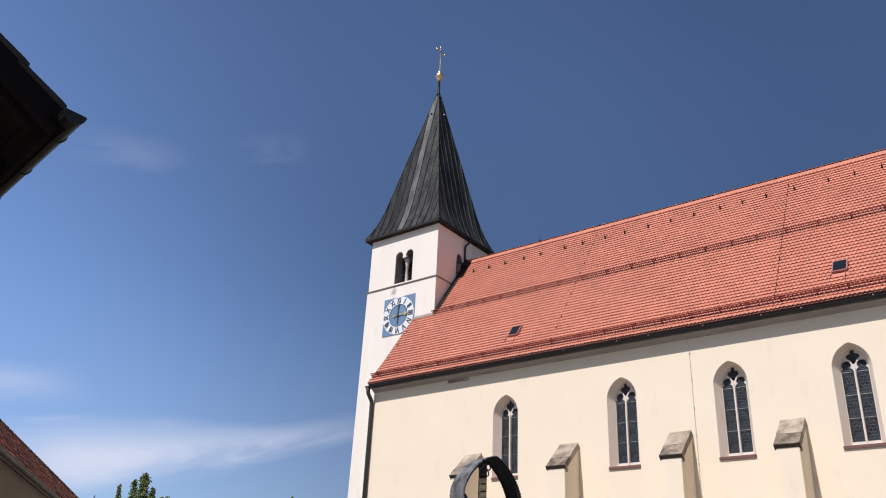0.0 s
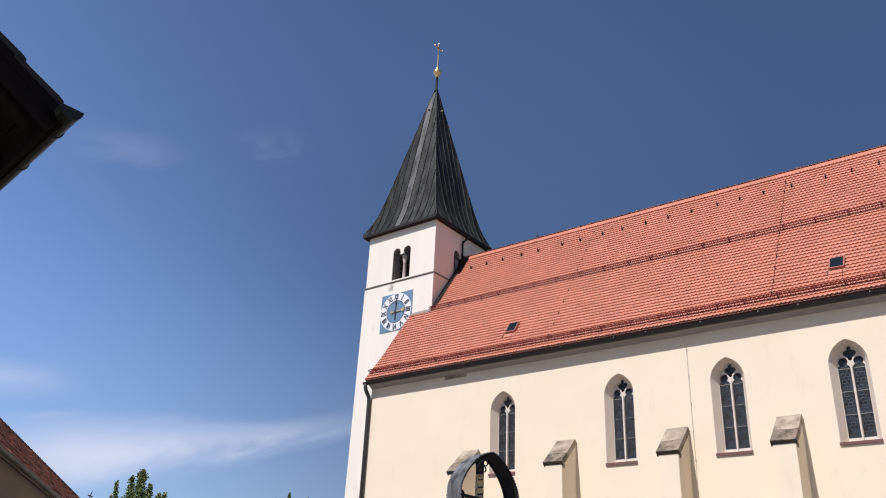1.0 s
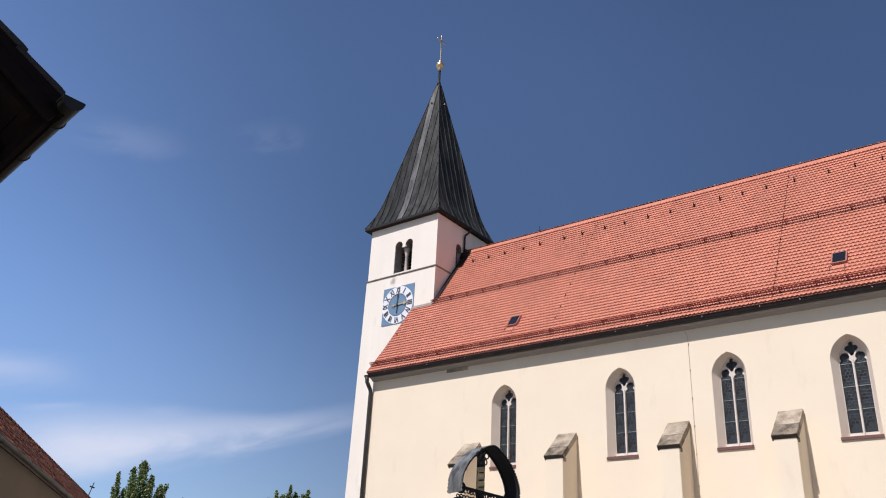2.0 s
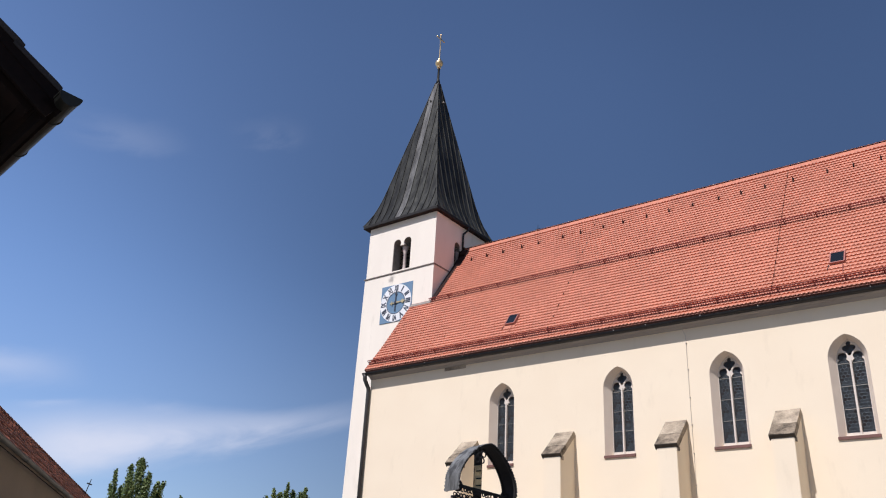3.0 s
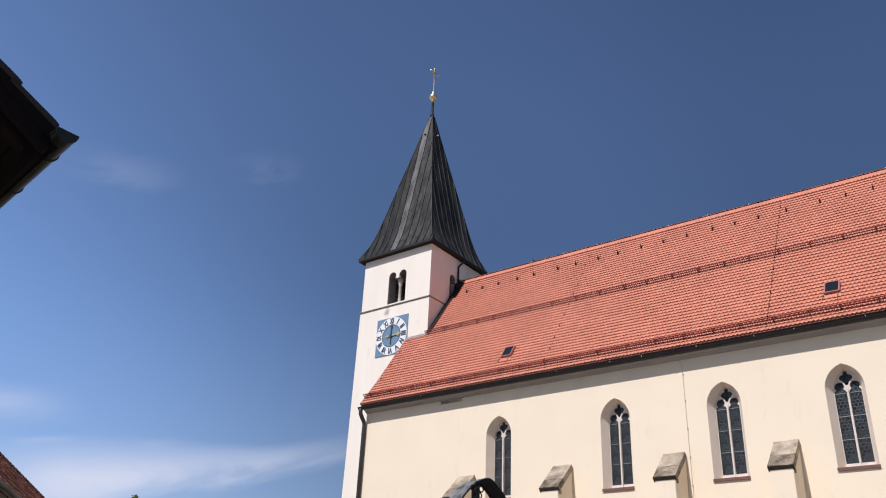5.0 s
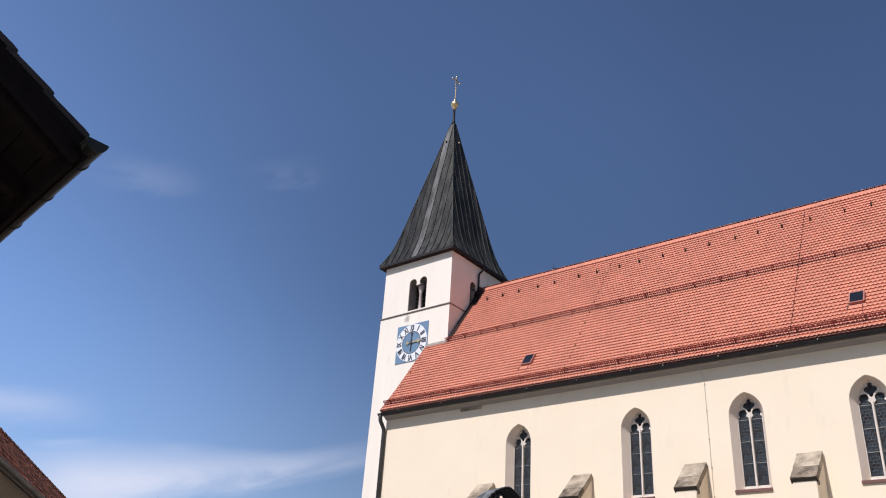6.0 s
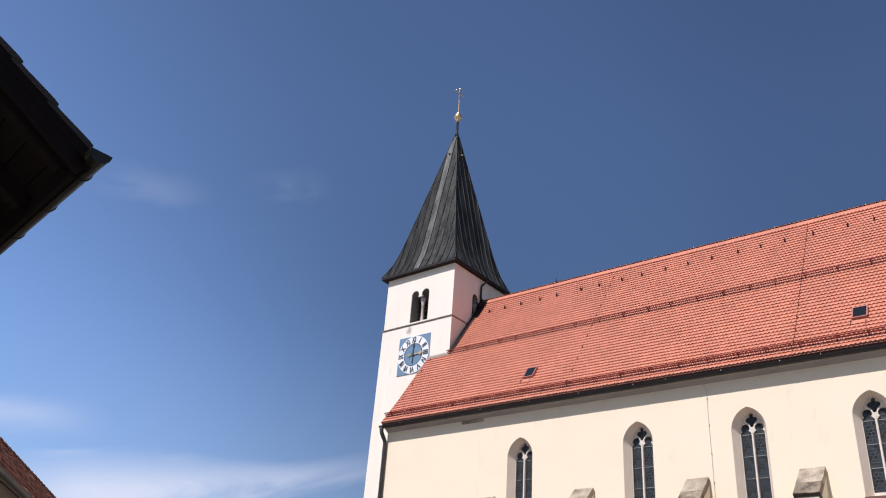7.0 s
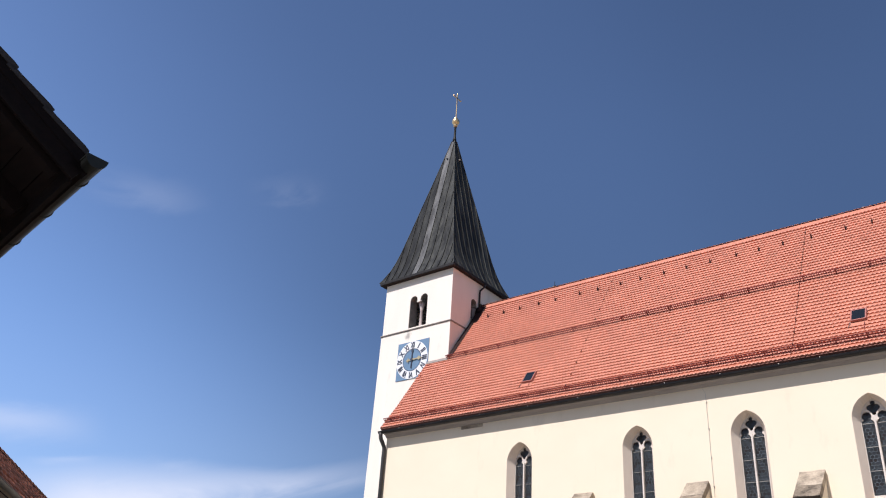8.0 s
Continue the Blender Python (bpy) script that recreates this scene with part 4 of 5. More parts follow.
def lining(put, c, parent):
    """A thin grey skin inside a twin opening; its colour holds the jambs' shade."""
    hole = twin_opening(c)
    cu, cv = c, 22.2
    small = [(cu + (u - cu) * 0.965, cv + (v - cv) * 0.985) for u, v in hole]
    part("opening_lining", slab(hole, [small], put, 0.70), COURSE, parent, "grey lining put in for the shaded jambs of the opening")


lining(lambda u, v, d: (TCX + u, TY0 + 0.02 + d, v), TWIN_C, south)
lining(lambda u, v, d: (TX1 - 0.02 - d, TCY + u, v), 0.0, east)
shaft = belfry_shaft(TCX + TWIN_C, TY0 + 0.33, south)
part("impost", box(TCX + TWIN_C - 0.20, TCX + TWIN_C + 0.20, TY0 + 0.03, TY0 + 0.7, 22.80, 22.90, None, 0.01), COURSE, shaft)
shaft = belfry_shaft(TX1 - 0.33, TCY, east)
part("impost", box(TX1 - 0.7, TX1 - 0.06, TCY - 0.15, TCY + 0.15, 22.80, 22.90, None, 0.01), COURSE, shaft)
for k in range(9):
    z = TWIN_Z0 + 0.1 + k * 0.24
    part("louvre", beam((TCX - 0.6, TY0 + 0.70, z), (TCX + 0.88, TY0 + 0.70, z), 0.16, 0.02, None, (0, -0.7, 0.7)), LOUVRE, south)
    part("louvre", beam((TX1 - 0.70, TCY - 0.74, z), (TX1 - 0.70, TCY + 0.74, z), 0.16, 0.02, None, (0.7, 0, 0.7)), LOUVRE, east)
bm = box(TX0 - 0.06, TX1 + 0.06, TY0 - 0.06, TY1 + 0.06, 21.0, 21.10)
bmesh.ops.bevel(bm, geom=[e for e in bm.edges if abs(e.verts[0].co.z - e.verts[1].co.z) < 0.01], offset=0.035, segments=2, affect="EDGES")
part("string_course", bm, COURSE, church, "grey stone string course round the tower")

# spire
PROFILE = [(24.62, 2.93), (24.80, 2.83), (25.1, 2.69), (25.55, 2.49), (26.1, 2.31), (26.9, 2.10), (28.5, 1.75), (30.4, 1.345), (33.0, 0.78), (36.2, 0.115)]


def spire_half(z):
    for (z0, h0), (z1, h1) in zip(PROFILE, PROFILE[1:]):
        if z <= z1:
            return h0 + (h1 - h0) * (z - z0) / (z1 - z0)
    return PROFILE[-1][1]


bm = bmesh.new()
rings = []
for z, hh in PROFILE:
    rings.append([bm.verts.new((TCX + a * hh, TCY + b * hh, z)) for a, b in ((-1, -1), (1, -1), (1, 1), (-1, 1))])
for a, b in zip(rings, rings[1:]):
    for k in range(4):
        bm.faces.new((a[k], a[(k + 1) % 4], b[(k + 1) % 4], b[k]))
bm.faces.new(rings[-1])
bm.faces.new(rings[0][::-1])
for v in bm.verts:
    v.co += (Vector((TCX, TCY, v.co.z)) - v.co) * 0.008
spire = part("spire", bm, SHEET, church, "pointed spire clad in dark standing-seam sheet metal")
corners = [Vector((s, t, 0)) for s, t in ((-1, -1), (1, -1), (1, 1), (-1, 1))]
for k in range(4):
    a, b = corners[k], corners[(k + 1) % 4]
    mid_tower = Vector((TCX, TCY, 0))
    part("eaves_board", beam(mid_tower + a * 2.885 + Vector((0, 0, 24.545)), mid_tower + b * 2.885 + Vector((0, 0, 24.545)), 0.09, 0.15), BLACK_IRON, spire, "black eaves board")
    bm = bmesh.new()
    bm.faces.new([bm.verts.new(mid_tower + v) for v in (a * 2.885 + Vector((0, 0, 24.48)), b * 2.885 + Vector((0, 0, 24.48)), b * 2.6 + Vector((0, 0, 24.46)), a * 2.6 + Vector((0, 0, 24.46)))])
    r = bmesh.ops.extrude_face_region(bm, geom=bm.faces[:])
    bmesh.ops.translate(bm, verts=[v for v in r["geom"] if isinstance(v, bmesh.types.BMVert)], vec=(0, 0, 0.02))
    bmesh.ops.recalc_face_normals(bm, faces=bm.faces[:])
    part("eaves_soffit", bm, SOFFIT, spire, "dark brown boarded soffit")

FACES = ((Vector((1, 0, 0)), Vector((0, -1, 0))), (Vector((0, 1, 0)), Vector((1, 0, 0))), (Vector((-1, 0, 0)), Vector((0, 1, 0))), (Vector((0, -1, 0)), Vector((-1, 0, 0))))
centre = Vector((TCX, TCY, 0))
for along, out in FACES:
    for k in range(-5, 6):
        u = (k + 0.25) * 0.52
        if abs(u) > 2.75:
            continue
        bm = bmesh.new()
        pts = []
        for z in [p[0] for p in PROFILE]:
            if spire_half(z) > abs(u) + 0.03:
                pts.append(centre + along * u + out * (spire_half(z) + 0.012) + Vector((0, 0, z)))
        zz = 24.62
        while zz < 36 and spire_half(zz) > abs(u) + 0.03:
            zz += 0.05
        if len(pts) < 1 or zz < 24.9:
            continue
        pts.append(centre + along * u + out * (spire_half(zz) + 0.012) + Vector((0, 0, zz)))
        for a, b in zip(pts, pts[1:]):
            if (b - a).length > 0.02:
                beam(a, b, 0.020, 0.065, bm, out)
        part("seam", bm, SHEET, spire)
    joints = [-3.1] + [(k + 0.25) * 0.52 for k in range(-5, 6)] + [3.1]
    heights = sorted(set([p[0] for p in PROFILE] + [24.62 + 0.35 * k for k in range(34)]))
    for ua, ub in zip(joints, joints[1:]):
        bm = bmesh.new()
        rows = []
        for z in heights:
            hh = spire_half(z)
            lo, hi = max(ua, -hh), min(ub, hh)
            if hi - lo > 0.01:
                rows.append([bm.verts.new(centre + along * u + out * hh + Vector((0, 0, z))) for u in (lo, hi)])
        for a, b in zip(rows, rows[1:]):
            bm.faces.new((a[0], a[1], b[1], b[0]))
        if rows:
            # one sheet of the south side has a paler colour
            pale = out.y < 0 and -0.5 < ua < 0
            part("sheet", bm, SHEET_PALE if pale else SHEET, spire, "paler sheet" if pale else "")
    corner = [centre + (along + out) * (spire_half(z) + 0.012) + Vector((0, 0, z)) for z in [p[0] for p in PROFILE]]
    part("hip_seam", tube(corner, 0.022, None, 6), SHEET, spire)
for along, out in FACES[:2]:
    z = 34.5
    p = centre + out * (spire_half(z) + 0.004) + along * (-0.12 if along.x else 0.1) + Vector((0, 0, z))
    part("spire_hook", tube([p, p + out * 0.05, p + out * 0.10 - Vector((0, 0, 0.02))], 0.06, None, 10, [0.06, 0.06, 0.045]), DARK_METAL if along.x else CABLE, spire)

# finial
bm = lathe(TCX, TCY, [(0.16, 36.15), (0.12, 36.4), (0.085, 36.6), (0.075, 37.35), (0.10, 37.42), (0.06, 37.5)], 12)
finial = part("finial", bm, SHEET, church, "gilded ball and cross on a dark metal sleeve", smooth=True)
ball = [(0.03, 37.44), (0.12, 37.50), (0.15, 37.54), (0.13, 37.60), (0.17, 37.66)] + [(0.275 * math.sin(radians(a)), 37.90 - 0.275 * math.cos(radians(a))) for a in range(45, 160, 12)] + [(0.10, 38.15), (0.12, 38.22), (0.09, 38.30), (0.035, 38.36)]
part("ball", lathe(TCX, TCY, ball, 24), GOLD, finial, "gilded ball", smooth=True)
part("shaft", tube([(TCX, TCY, 38.3), (TCX, TCY, 39.6)], 0.042, None, 8), GOLD, finial)
bm = beam((TCX, TCY, 39.5), (TCX, TCY, 40.40), 0.07, 0.05, None, (1, 0, 0))
beam((TCX, TCY - 0.42, 40.02), (TCX, TCY + 0.42, 40.02), 0.05, 0.07, bm)
for p in ((0, 0.42, 40.02), (0, -0.42, 40.02), (0, 0, 40.40)):
    bmesh.ops.create_uvsphere(bm, u_segments=8, v_segments=6, radius=0.055, matrix=Matrix.Translation((TCX, TCY + p[1], p[2])))
part("cross", bm, GOLD, finial, "gilded cross with rounded ends")

# downpipe on the tower's shaded side
pts = [(TX1 + 0.28, 37.98, 24.45), (TX1 + 0.26, 37.95, 24.30), (TX1 + 0.10, 37.72, 23.98), (TX1 + 0.09, 37.70, 23.8), (TX1 + 0.09, 37.70, 22.75)]
part("tower_downpipe", tube(pts, 0.06, None, 10), DARK_METAL, church, "dark downpipe on the tower", smooth=True)

# ------------------------------------------------------------------ church: the clock
CX, CZ, CR = -30.51, 19.08, 1.16
bm = box(CX - 1.15, CX + 1.20, TY0 - 0.035, TY0 - 0.002, CZ - 1.165, CZ + 1.165, None, 0.008)
clock = part("clock", bm, DIAL_BLUE, church, "square blue clock face with white ring and roman numerals")


def disc(r, y0, y1, sides=64, hole=0.0):
    loop = [(CX + r * math.cos(2 * math.pi * k / sides), CZ + r * math.sin(2 * math.pi * k / sides)) for k in range(sides)]
    holes = [[(CX + hole * math.cos(2 * math.pi * k / sides), CZ + hole * math.sin(2 * math.pi * k / sides)) for k in range(sides)]] if hole else []
    return slab(loop, holes, lambda u, v, d: (u, y0 + d, v), y1 - y0)


part("dial_ring", disc(CR, TY0 - 0.045, TY0 - 0.036, hole=0.66), DIAL_WHITE, clock, "white dial ring")
part("ring_line", disc(0.70, TY0 - 0.050, TY0 - 0.046, hole=0.66), NUMERAL, clock)
for k, text in enumerate(("XII", "I", "II", "III", "IV", "V", "VI", "VII", "VIII", "IX", "X", "XI")):
    curve = bpy.data.curves.new("numeral", "FONT")
    curve.body, curve.size, curve.align_x, curve.align_y, curve.offset = text, 0.42, "CENTER", "CENTER", 0.019
    curve.extrude = 0.004
    holder = new("numeral", curve)
    bpy.context.view_layer.update()
    me = bpy.data.meshes.new_from_object(holder)
    bpy.data.objects.remove(holder)
    bpy.data.curves.remove(curve)
    wide = max(v.co.x for v in me.vertices) - min(v.co.x for v in me.vertices)
    tall = max(v.co.y for v in me.vertices) - min(v.co.y for v in me.vertices)
    midy = (max(v.co.y for v in me.vertices) + min(v.co.y for v in me.vertices)) / 2
    me.transform(Matrix.Diagonal((min(1.0, 0.30 / wide), 0.36 / tall, 1, 1)) @ Matrix.Translation((0, -midy, 0)))
    a = radians(-30 * k)
    me.transform(Matrix.Translation((CX - 0.93 * math.sin(a), TY0 - 0.051, CZ + 0.93 * math.cos(a))) @ Matrix.Rotation(-a, 4, "Y") @ Matrix.Rotation(radians(90), 4, "X"))
    me.transform(Matrix.Translation(-BASE[clock]))
    me.materials.append(NUMERAL)
    num = new("numeral", me)
    num.parent = clock


def hand(name, angle, length, tail, w, mat, tip):
    a = radians(angle)
    d = Vector((math.sin(a), 0, math.cos(a)))
    c = Vector((CX, TY0 - 0.085, CZ))
    s = Vector((math.cos(a), 0, -math.sin(a)))
    bm = bmesh.new()
    shape = [(-tail, w * 0.9), (-tail * 0.5, w * 0.6), (0, w), (length * 0.55, w * 0.55), (length * 0.62, w * 1.6), (length * 0.72, tip), (length * 0.82, w * 0.9), (length, 0.004)]
    rows = [[bm.verts.new(c + d * l + s * e * h + Vector((0, q, 0))) for e, q in ((-1, 0), (1, 0), (1, 0.018), (-1, 0.018))] for l, h in shape]
    for p, q in zip(rows, rows[1:]):
        for k in range(4):
            bm.faces.new((p[k], p[(k + 1) % 4], q[(k + 1) % 4], q[k]))
    bm.faces.new(rows[0])
    bm.faces.new(rows[-1])
    bmesh.ops.recalc_face_normals(bm, faces=bm.faces[:])
    return part(name, bm, mat, clock)


hand("hour_hand", 88, 0.76, 0.40, 0.055, AGED_GILT, 0.15)
hand("minute_hand", 1, 0.80, 0.52, 0.046, NUMERAL, 0.075)
part("hub", tube([(CX, TY0 - 0.06, CZ), (CX, TY0 - 0.11, CZ)], 0.085, None, 14), NUMERAL, clock)
part("hand_tail", beam((CX - 0.26, TY0 - 0.09, CZ - 0.14), (CX - 0.26, TY0 - 0.09, CZ + 0.12), 0.06, 0.014, None, (0, 1, 0)), AGED_GILT, clock)

# ------------------------------------------------------------------ the barn beside the camera
O = Vector((-4.694, 2.166, 4.60))
E1, E2, PITCH = Vector((-0.988, 0.154, 0)), Vector((-0.154, -0.988, 0)), radians(32.57)
UPS = E2 * math.cos(PITCH) + Vector((0, 0, math.sin(PITCH)))
OFF = Vector((0, 0, math.cos(PITCH))) - E2 * math.sin(PITCH)
barn = thing("barn", O + E1 * 1.8 + E2 * 2.5 - Vector((0, 0, O.z)), "dark barn with overhanging tiled roof, seen from below", "barn")
VERGE, LEN, RUN = 0.10, 3.0, 3.2
ORG = O + E2 * 0.05 + Vector((0, 0, -0.055))


def barn_at(u, s, lift=0.0):
    """u metres along the gutter from the verge, s up the slope, lift off the rafters' upper side."""
    return ORG + E1 * (VERGE + u) + UPS * s + OFF * lift


g = part("gutter", half_pipe(O + E1 * 0.0 - E2 * -0.06 + Vector((0, 0, -0.005)), O + E1 * LEN + E2 * 0.06 + Vector((0, 0, -0.005)), 0.068, 0.006, 12), BARN_GUTTER, barn, "tarnished copper half-round gutter")
cap = [(0.072 * math.cos(math.pi * k / 12), -0.072 * math.sin(math.pi * k / 12)) for k in range(13)]
bm = slab(cap + [(-0.072, 0.014), (0.072, 0.006)], [], lambda u, v, d: O + E2 * (0.06 - u) + Vector((0, 0, v - 0.005)) + E1 * (d - 0.006), 0.012)
part("end_cap", bm, BARN_GUTTER, g)
for u in (0.32, 0.95, 1.6, 2.3):
    c = O + E1 * u + E2 * 0.06
    pts = [c + E2 * 0.076 * math.cos(math.pi * j / 8) - Vector((0, 0, 0.076 * math.sin(math.pi * j / 8))) for j in range(9)]
    part("gutter_bracket", tube(pts, 0.005, None, 6), BARN_GUTTER, g)
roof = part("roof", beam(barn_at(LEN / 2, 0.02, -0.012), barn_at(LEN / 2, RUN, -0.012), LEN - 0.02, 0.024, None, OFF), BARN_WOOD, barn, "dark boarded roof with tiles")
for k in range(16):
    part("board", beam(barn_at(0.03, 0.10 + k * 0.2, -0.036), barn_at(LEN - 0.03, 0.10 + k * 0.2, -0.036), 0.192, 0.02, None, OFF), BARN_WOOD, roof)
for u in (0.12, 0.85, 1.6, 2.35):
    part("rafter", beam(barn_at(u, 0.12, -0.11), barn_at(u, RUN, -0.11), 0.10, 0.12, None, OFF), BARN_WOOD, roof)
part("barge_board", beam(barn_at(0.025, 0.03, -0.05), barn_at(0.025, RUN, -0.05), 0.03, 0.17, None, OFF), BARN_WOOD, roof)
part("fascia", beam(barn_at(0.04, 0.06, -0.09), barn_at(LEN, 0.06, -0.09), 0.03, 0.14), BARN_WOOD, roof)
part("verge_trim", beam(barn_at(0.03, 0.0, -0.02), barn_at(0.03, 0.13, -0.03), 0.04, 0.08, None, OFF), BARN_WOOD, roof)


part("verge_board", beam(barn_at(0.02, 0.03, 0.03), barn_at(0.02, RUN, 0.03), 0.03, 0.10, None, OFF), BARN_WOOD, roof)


def barn_tile(u, s):
    """A thick interlocking tile with rounded nose."""
    bm = bmesh.new()
    rows = []
    for q, lift in ((-0.03, 0.075), (-0.022, 0.082), (0.02, 0.084), (0.36, 0.055)):
        rows.append([bm.verts.new(barn_at(u + v, s + q, lift + 0.014 * math.cos(v / 0.30 * 4 * math.pi))) for v in (0, 0.0375, 0.075, 0.1125, 0.15, 0.1875, 0.225, 0.2625, 0.297)])
    base = [[bm.verts.new(v.co - OFF * 0.03) for v in r] for r in (rows[0], rows[-1])]
    for a, b in zip(rows, rows[1:]):
        for k in range(8):
            bm.faces.new((a[k], a[k + 1], b[k + 1], b[k]))
    for r, b in ((rows[0], base[0]), (rows[-1], base[1])):
        for k in range(8):
            bm.faces.new((r[k], r[k + 1], b[k + 1], b[k]))
    for k in (0, 8):
        bm.faces.new([r[k] for r in rows] + [base[1][k], base[0][k]])
    for k in range(8):
        bm.faces.new((base[0][k], base[0][k + 1], base[1][k + 1], base[1][k]))
    bmesh.ops.recalc_face_normals(bm, faces=bm.faces[:])
    return bm


first = part("tile", barn_tile(0, 0.14), BARN_TILE, roof)
for i in range(10):
    for j in range(10):
        if i or j:
            twin(first, E1 * (i * 0.30) + UPS * (j * 0.335))
wa, wb, wc, wd = (barn_at(1.0, 0.95), barn_at(LEN - 0.2, 0.95), barn_at(LEN - 0.2, RUN + 1.2), barn_at(1.0, RUN + 1.2))
flat = [Vector((p.x, p.y, 0)) for p in (wa, wb, wc, wd)]
for i in range(4):
    a, b = flat[i], flat[(i + 1) % 4]
    top = min(p.z for p in (wa, wb)) - 0.2
    part("wall", beam(a + Vector((0, 0, top / 2)), b + Vector((0, 0, top / 2)), 0.3, top), BARN_WALL, barn)
bm = bmesh.new()
low = [bm.verts.new(Vector((p.x, p.y, wa.z - 0.2))) for p in (wa, wd)] + [bm.verts.new(Vector((wd.x, wd.y, wd.z - 1.0))), bm.verts.new(Vector((wa.x, wa.y, wa.z - 0.19)))]
f = bm.faces.new(low)
r = bmesh.ops.extrude_face_region(bm, geom=[f])
bmesh.ops.translate(bm, verts=[v for v in r["geom"] if isinstance(v, bmesh.types.BMVert)], vec=E1 * 0.1)
part("gable_boards", bm, BARN_WOOD, barn)

# ------------------------------------------------------------------ the long low house
HD, HN = Vector((-0.7725, 0.6350, 0)), Vector((0.6350, 0.7725, 0))
H0 = Vector((-9.85, 4.67, 0))
H_EAVE, H_RUN, H_RISE = 3.40, 1.9, 1.68
S0, S1 = -2.0, 30.0
house = thing("house", H0 + HD * 12 - HN * 2, "long low ochre house with an old brown tiled roof", "house")


def house_at(s, q, lift=0.0):
    """s metres along the eaves, q metres in plan up the slope."""
    n = (HN * H_RISE + Vector((0, 0, H_RUN))).normalized()
    return H0 + HD * s - HN * q + Vector((0, 0, H_EAVE + H_RISE * q / H_RUN)) + n * lift


bm = bmesh.new()
for e in (0, 1):
    ps = [house_at(S0, 0, -0.08), house_at(S1, 0, -0.08), house_at(S1, H_RUN, -0.08), house_at(S0, H_RUN, -0.08)]
    ps += [house_at(S0, 0, -0.2), house_at(S1, 0, -0.2), house_at(S1, H_RUN, -0.2), house_at(S0, H_RUN, -0.2)]
    if e:
        ps = [p - HN * 2 * ((H0 - p).dot(HN) * -1 + H_RUN) for p in ps]
    vs = [bm.verts.new(p) for p in ps]
    for q in ((0, 1, 2, 3), (4, 5, 6, 7), (0, 1, 5, 4), (1, 2, 6, 5), (2, 3, 7, 6), (3, 0, 4, 7)):
        bm.faces.new([vs[k] for k in q])
bmesh.ops.recalc_face_normals(bm, faces=bm.faces[:])
# the dark board colour stands in for the shadow under the eaves
hroof = part("roof", bm, BARN_WOOD, house, "old brown plain tile roof")
ua, ub = -0.21, -(2 * H_RUN - 0.21)
for a, b in (((S0 + 0.2, ua), (S1 - 0.2, ua)), ((S0 + 0.2, ub), (S1 - 0.2, ub))):
    p, q = (H0 + HD * a[0] + HN * a[1], H0 + HD * b[0] + HN * b[1])
    part("wall", beam(p + Vector((0, 0, 1.72)), q + Vector((0, 0, 1.72)), 0.3, 3.44), HOUSE_WALL, house, "ochre rendered wall")
for s in (S0 + 0.35, S1 - 0.35):
    bm = bmesh.new()
    prof = [(ua - 0.152, 0), (ub + 0.152, 0), (ub + 0.152, 3.4), (-H_RUN, H_EAVE + H_RISE - 0.35), (ua - 0.152, 3.4)]
    v0 = [bm.verts.new(H0 + HD * (s - 0.14) + HN * q + Vector((0, 0, z))) for q, z in prof]
    v1 = [bm.verts.new(H0 + HD * (s + 0.14) + HN * q + Vector((0, 0, z))) for q, z in prof]
    for k in range(5):
        bm.faces.new((v0[k], v0[(k + 1) % 5], v1[(k + 1) % 5], v1[k]))
    bm.faces.new(v0)
    bm.faces.new(v1[::-1])
    bmesh.ops.recalc_face_normals(bm, faces=bm.faces[:])
    part("gable_wall", bm, HOUSE_WALL, house)
hg = part("gutter", half_pipe(house_at(S0, -0.06) - Vector((0, 0, 0.0)), house_at(S1, -0.06) - Vector((0, 0, 0.0)), 0.040, 0.004, 10), HOUSE_GUTTER, house, "old grey zinc gutter")
for k in range(11):
    c = house_at(S0 + 0.4 + k * 2.8, -0.06)
    pts = [c + HN * 0.044 * math.cos(math.pi * j / 8) - Vector((0, 0, 0.044 * math.sin(math.pi * j / 8))) for j in range(9)]
    part("gutter_bracket", tube(pts, 0.005, None, 5), HOUSE_GUTTER, hg)
verts, faces, hsingle = [], [], []
course, HW, HG = 0, 0.22, 0.31
slope_len = math.hypot(H_RUN, H_RISE)
rng = random.Random(8)
while course * HG < slope_len - 0.05:
    sl = course * HG
    s = S0 + (HW / 2 if course % 2 else 0)
    while s < S1:
        def place(u, ds, lift, s=s, sl=sl):
            return house_at(s + u, (sl + ds) * H_RUN / slope_len, lift - 0.06)
        near = s < 0.2
        if near and len(hsingle) < 300:
            hsingle.append((s, sl))
        else:
            vs, fs = tile_shape(place, HW, HG, 0.050, 0.085, jitter=rng.uniform(-0.006, 0.008))
            n = len(verts)
            verts += vs
            faces += [tuple(n + i for i in f) for f in fs]
        s += HW
    course += 1
joined("roof_tiles", verts, faces, HOUSE_TILE, hroof, "weathered brown plain tiles")
bm = bmesh.new()
s = S0
while s < S1:
    a, b = house_at(s, H_RUN, 0.0), house_at(s + 0.36, H_RUN, 0.0)
    rows = []
    for p, r in ((a, 0.085), (b, 0.075)):
        rows.append([bm.verts.new(p + HN * r * math.cos(math.pi * k / 6) + Vector((0, 0, -0.04 + r * math.sin(math.pi * k / 6)))) for k in range(7)])
    for k in range(6):
        bm.faces.new((rows[0][k], rows[0][k + 1], rows[1][k + 1], rows[1][k]))
    s += 0.34
part("ridge_tiles", bm, HOUSE_TILE, hroof, kind="stuff")
f0 = house_at(19.2, H_RUN, 0)
f1 = f0 + HN * 0.10 + Vector((0, 0, 0.46))
bm = tube([f0, f1], 0.014, None, 6)
f2 = f0.lerp(f1, 0.68)
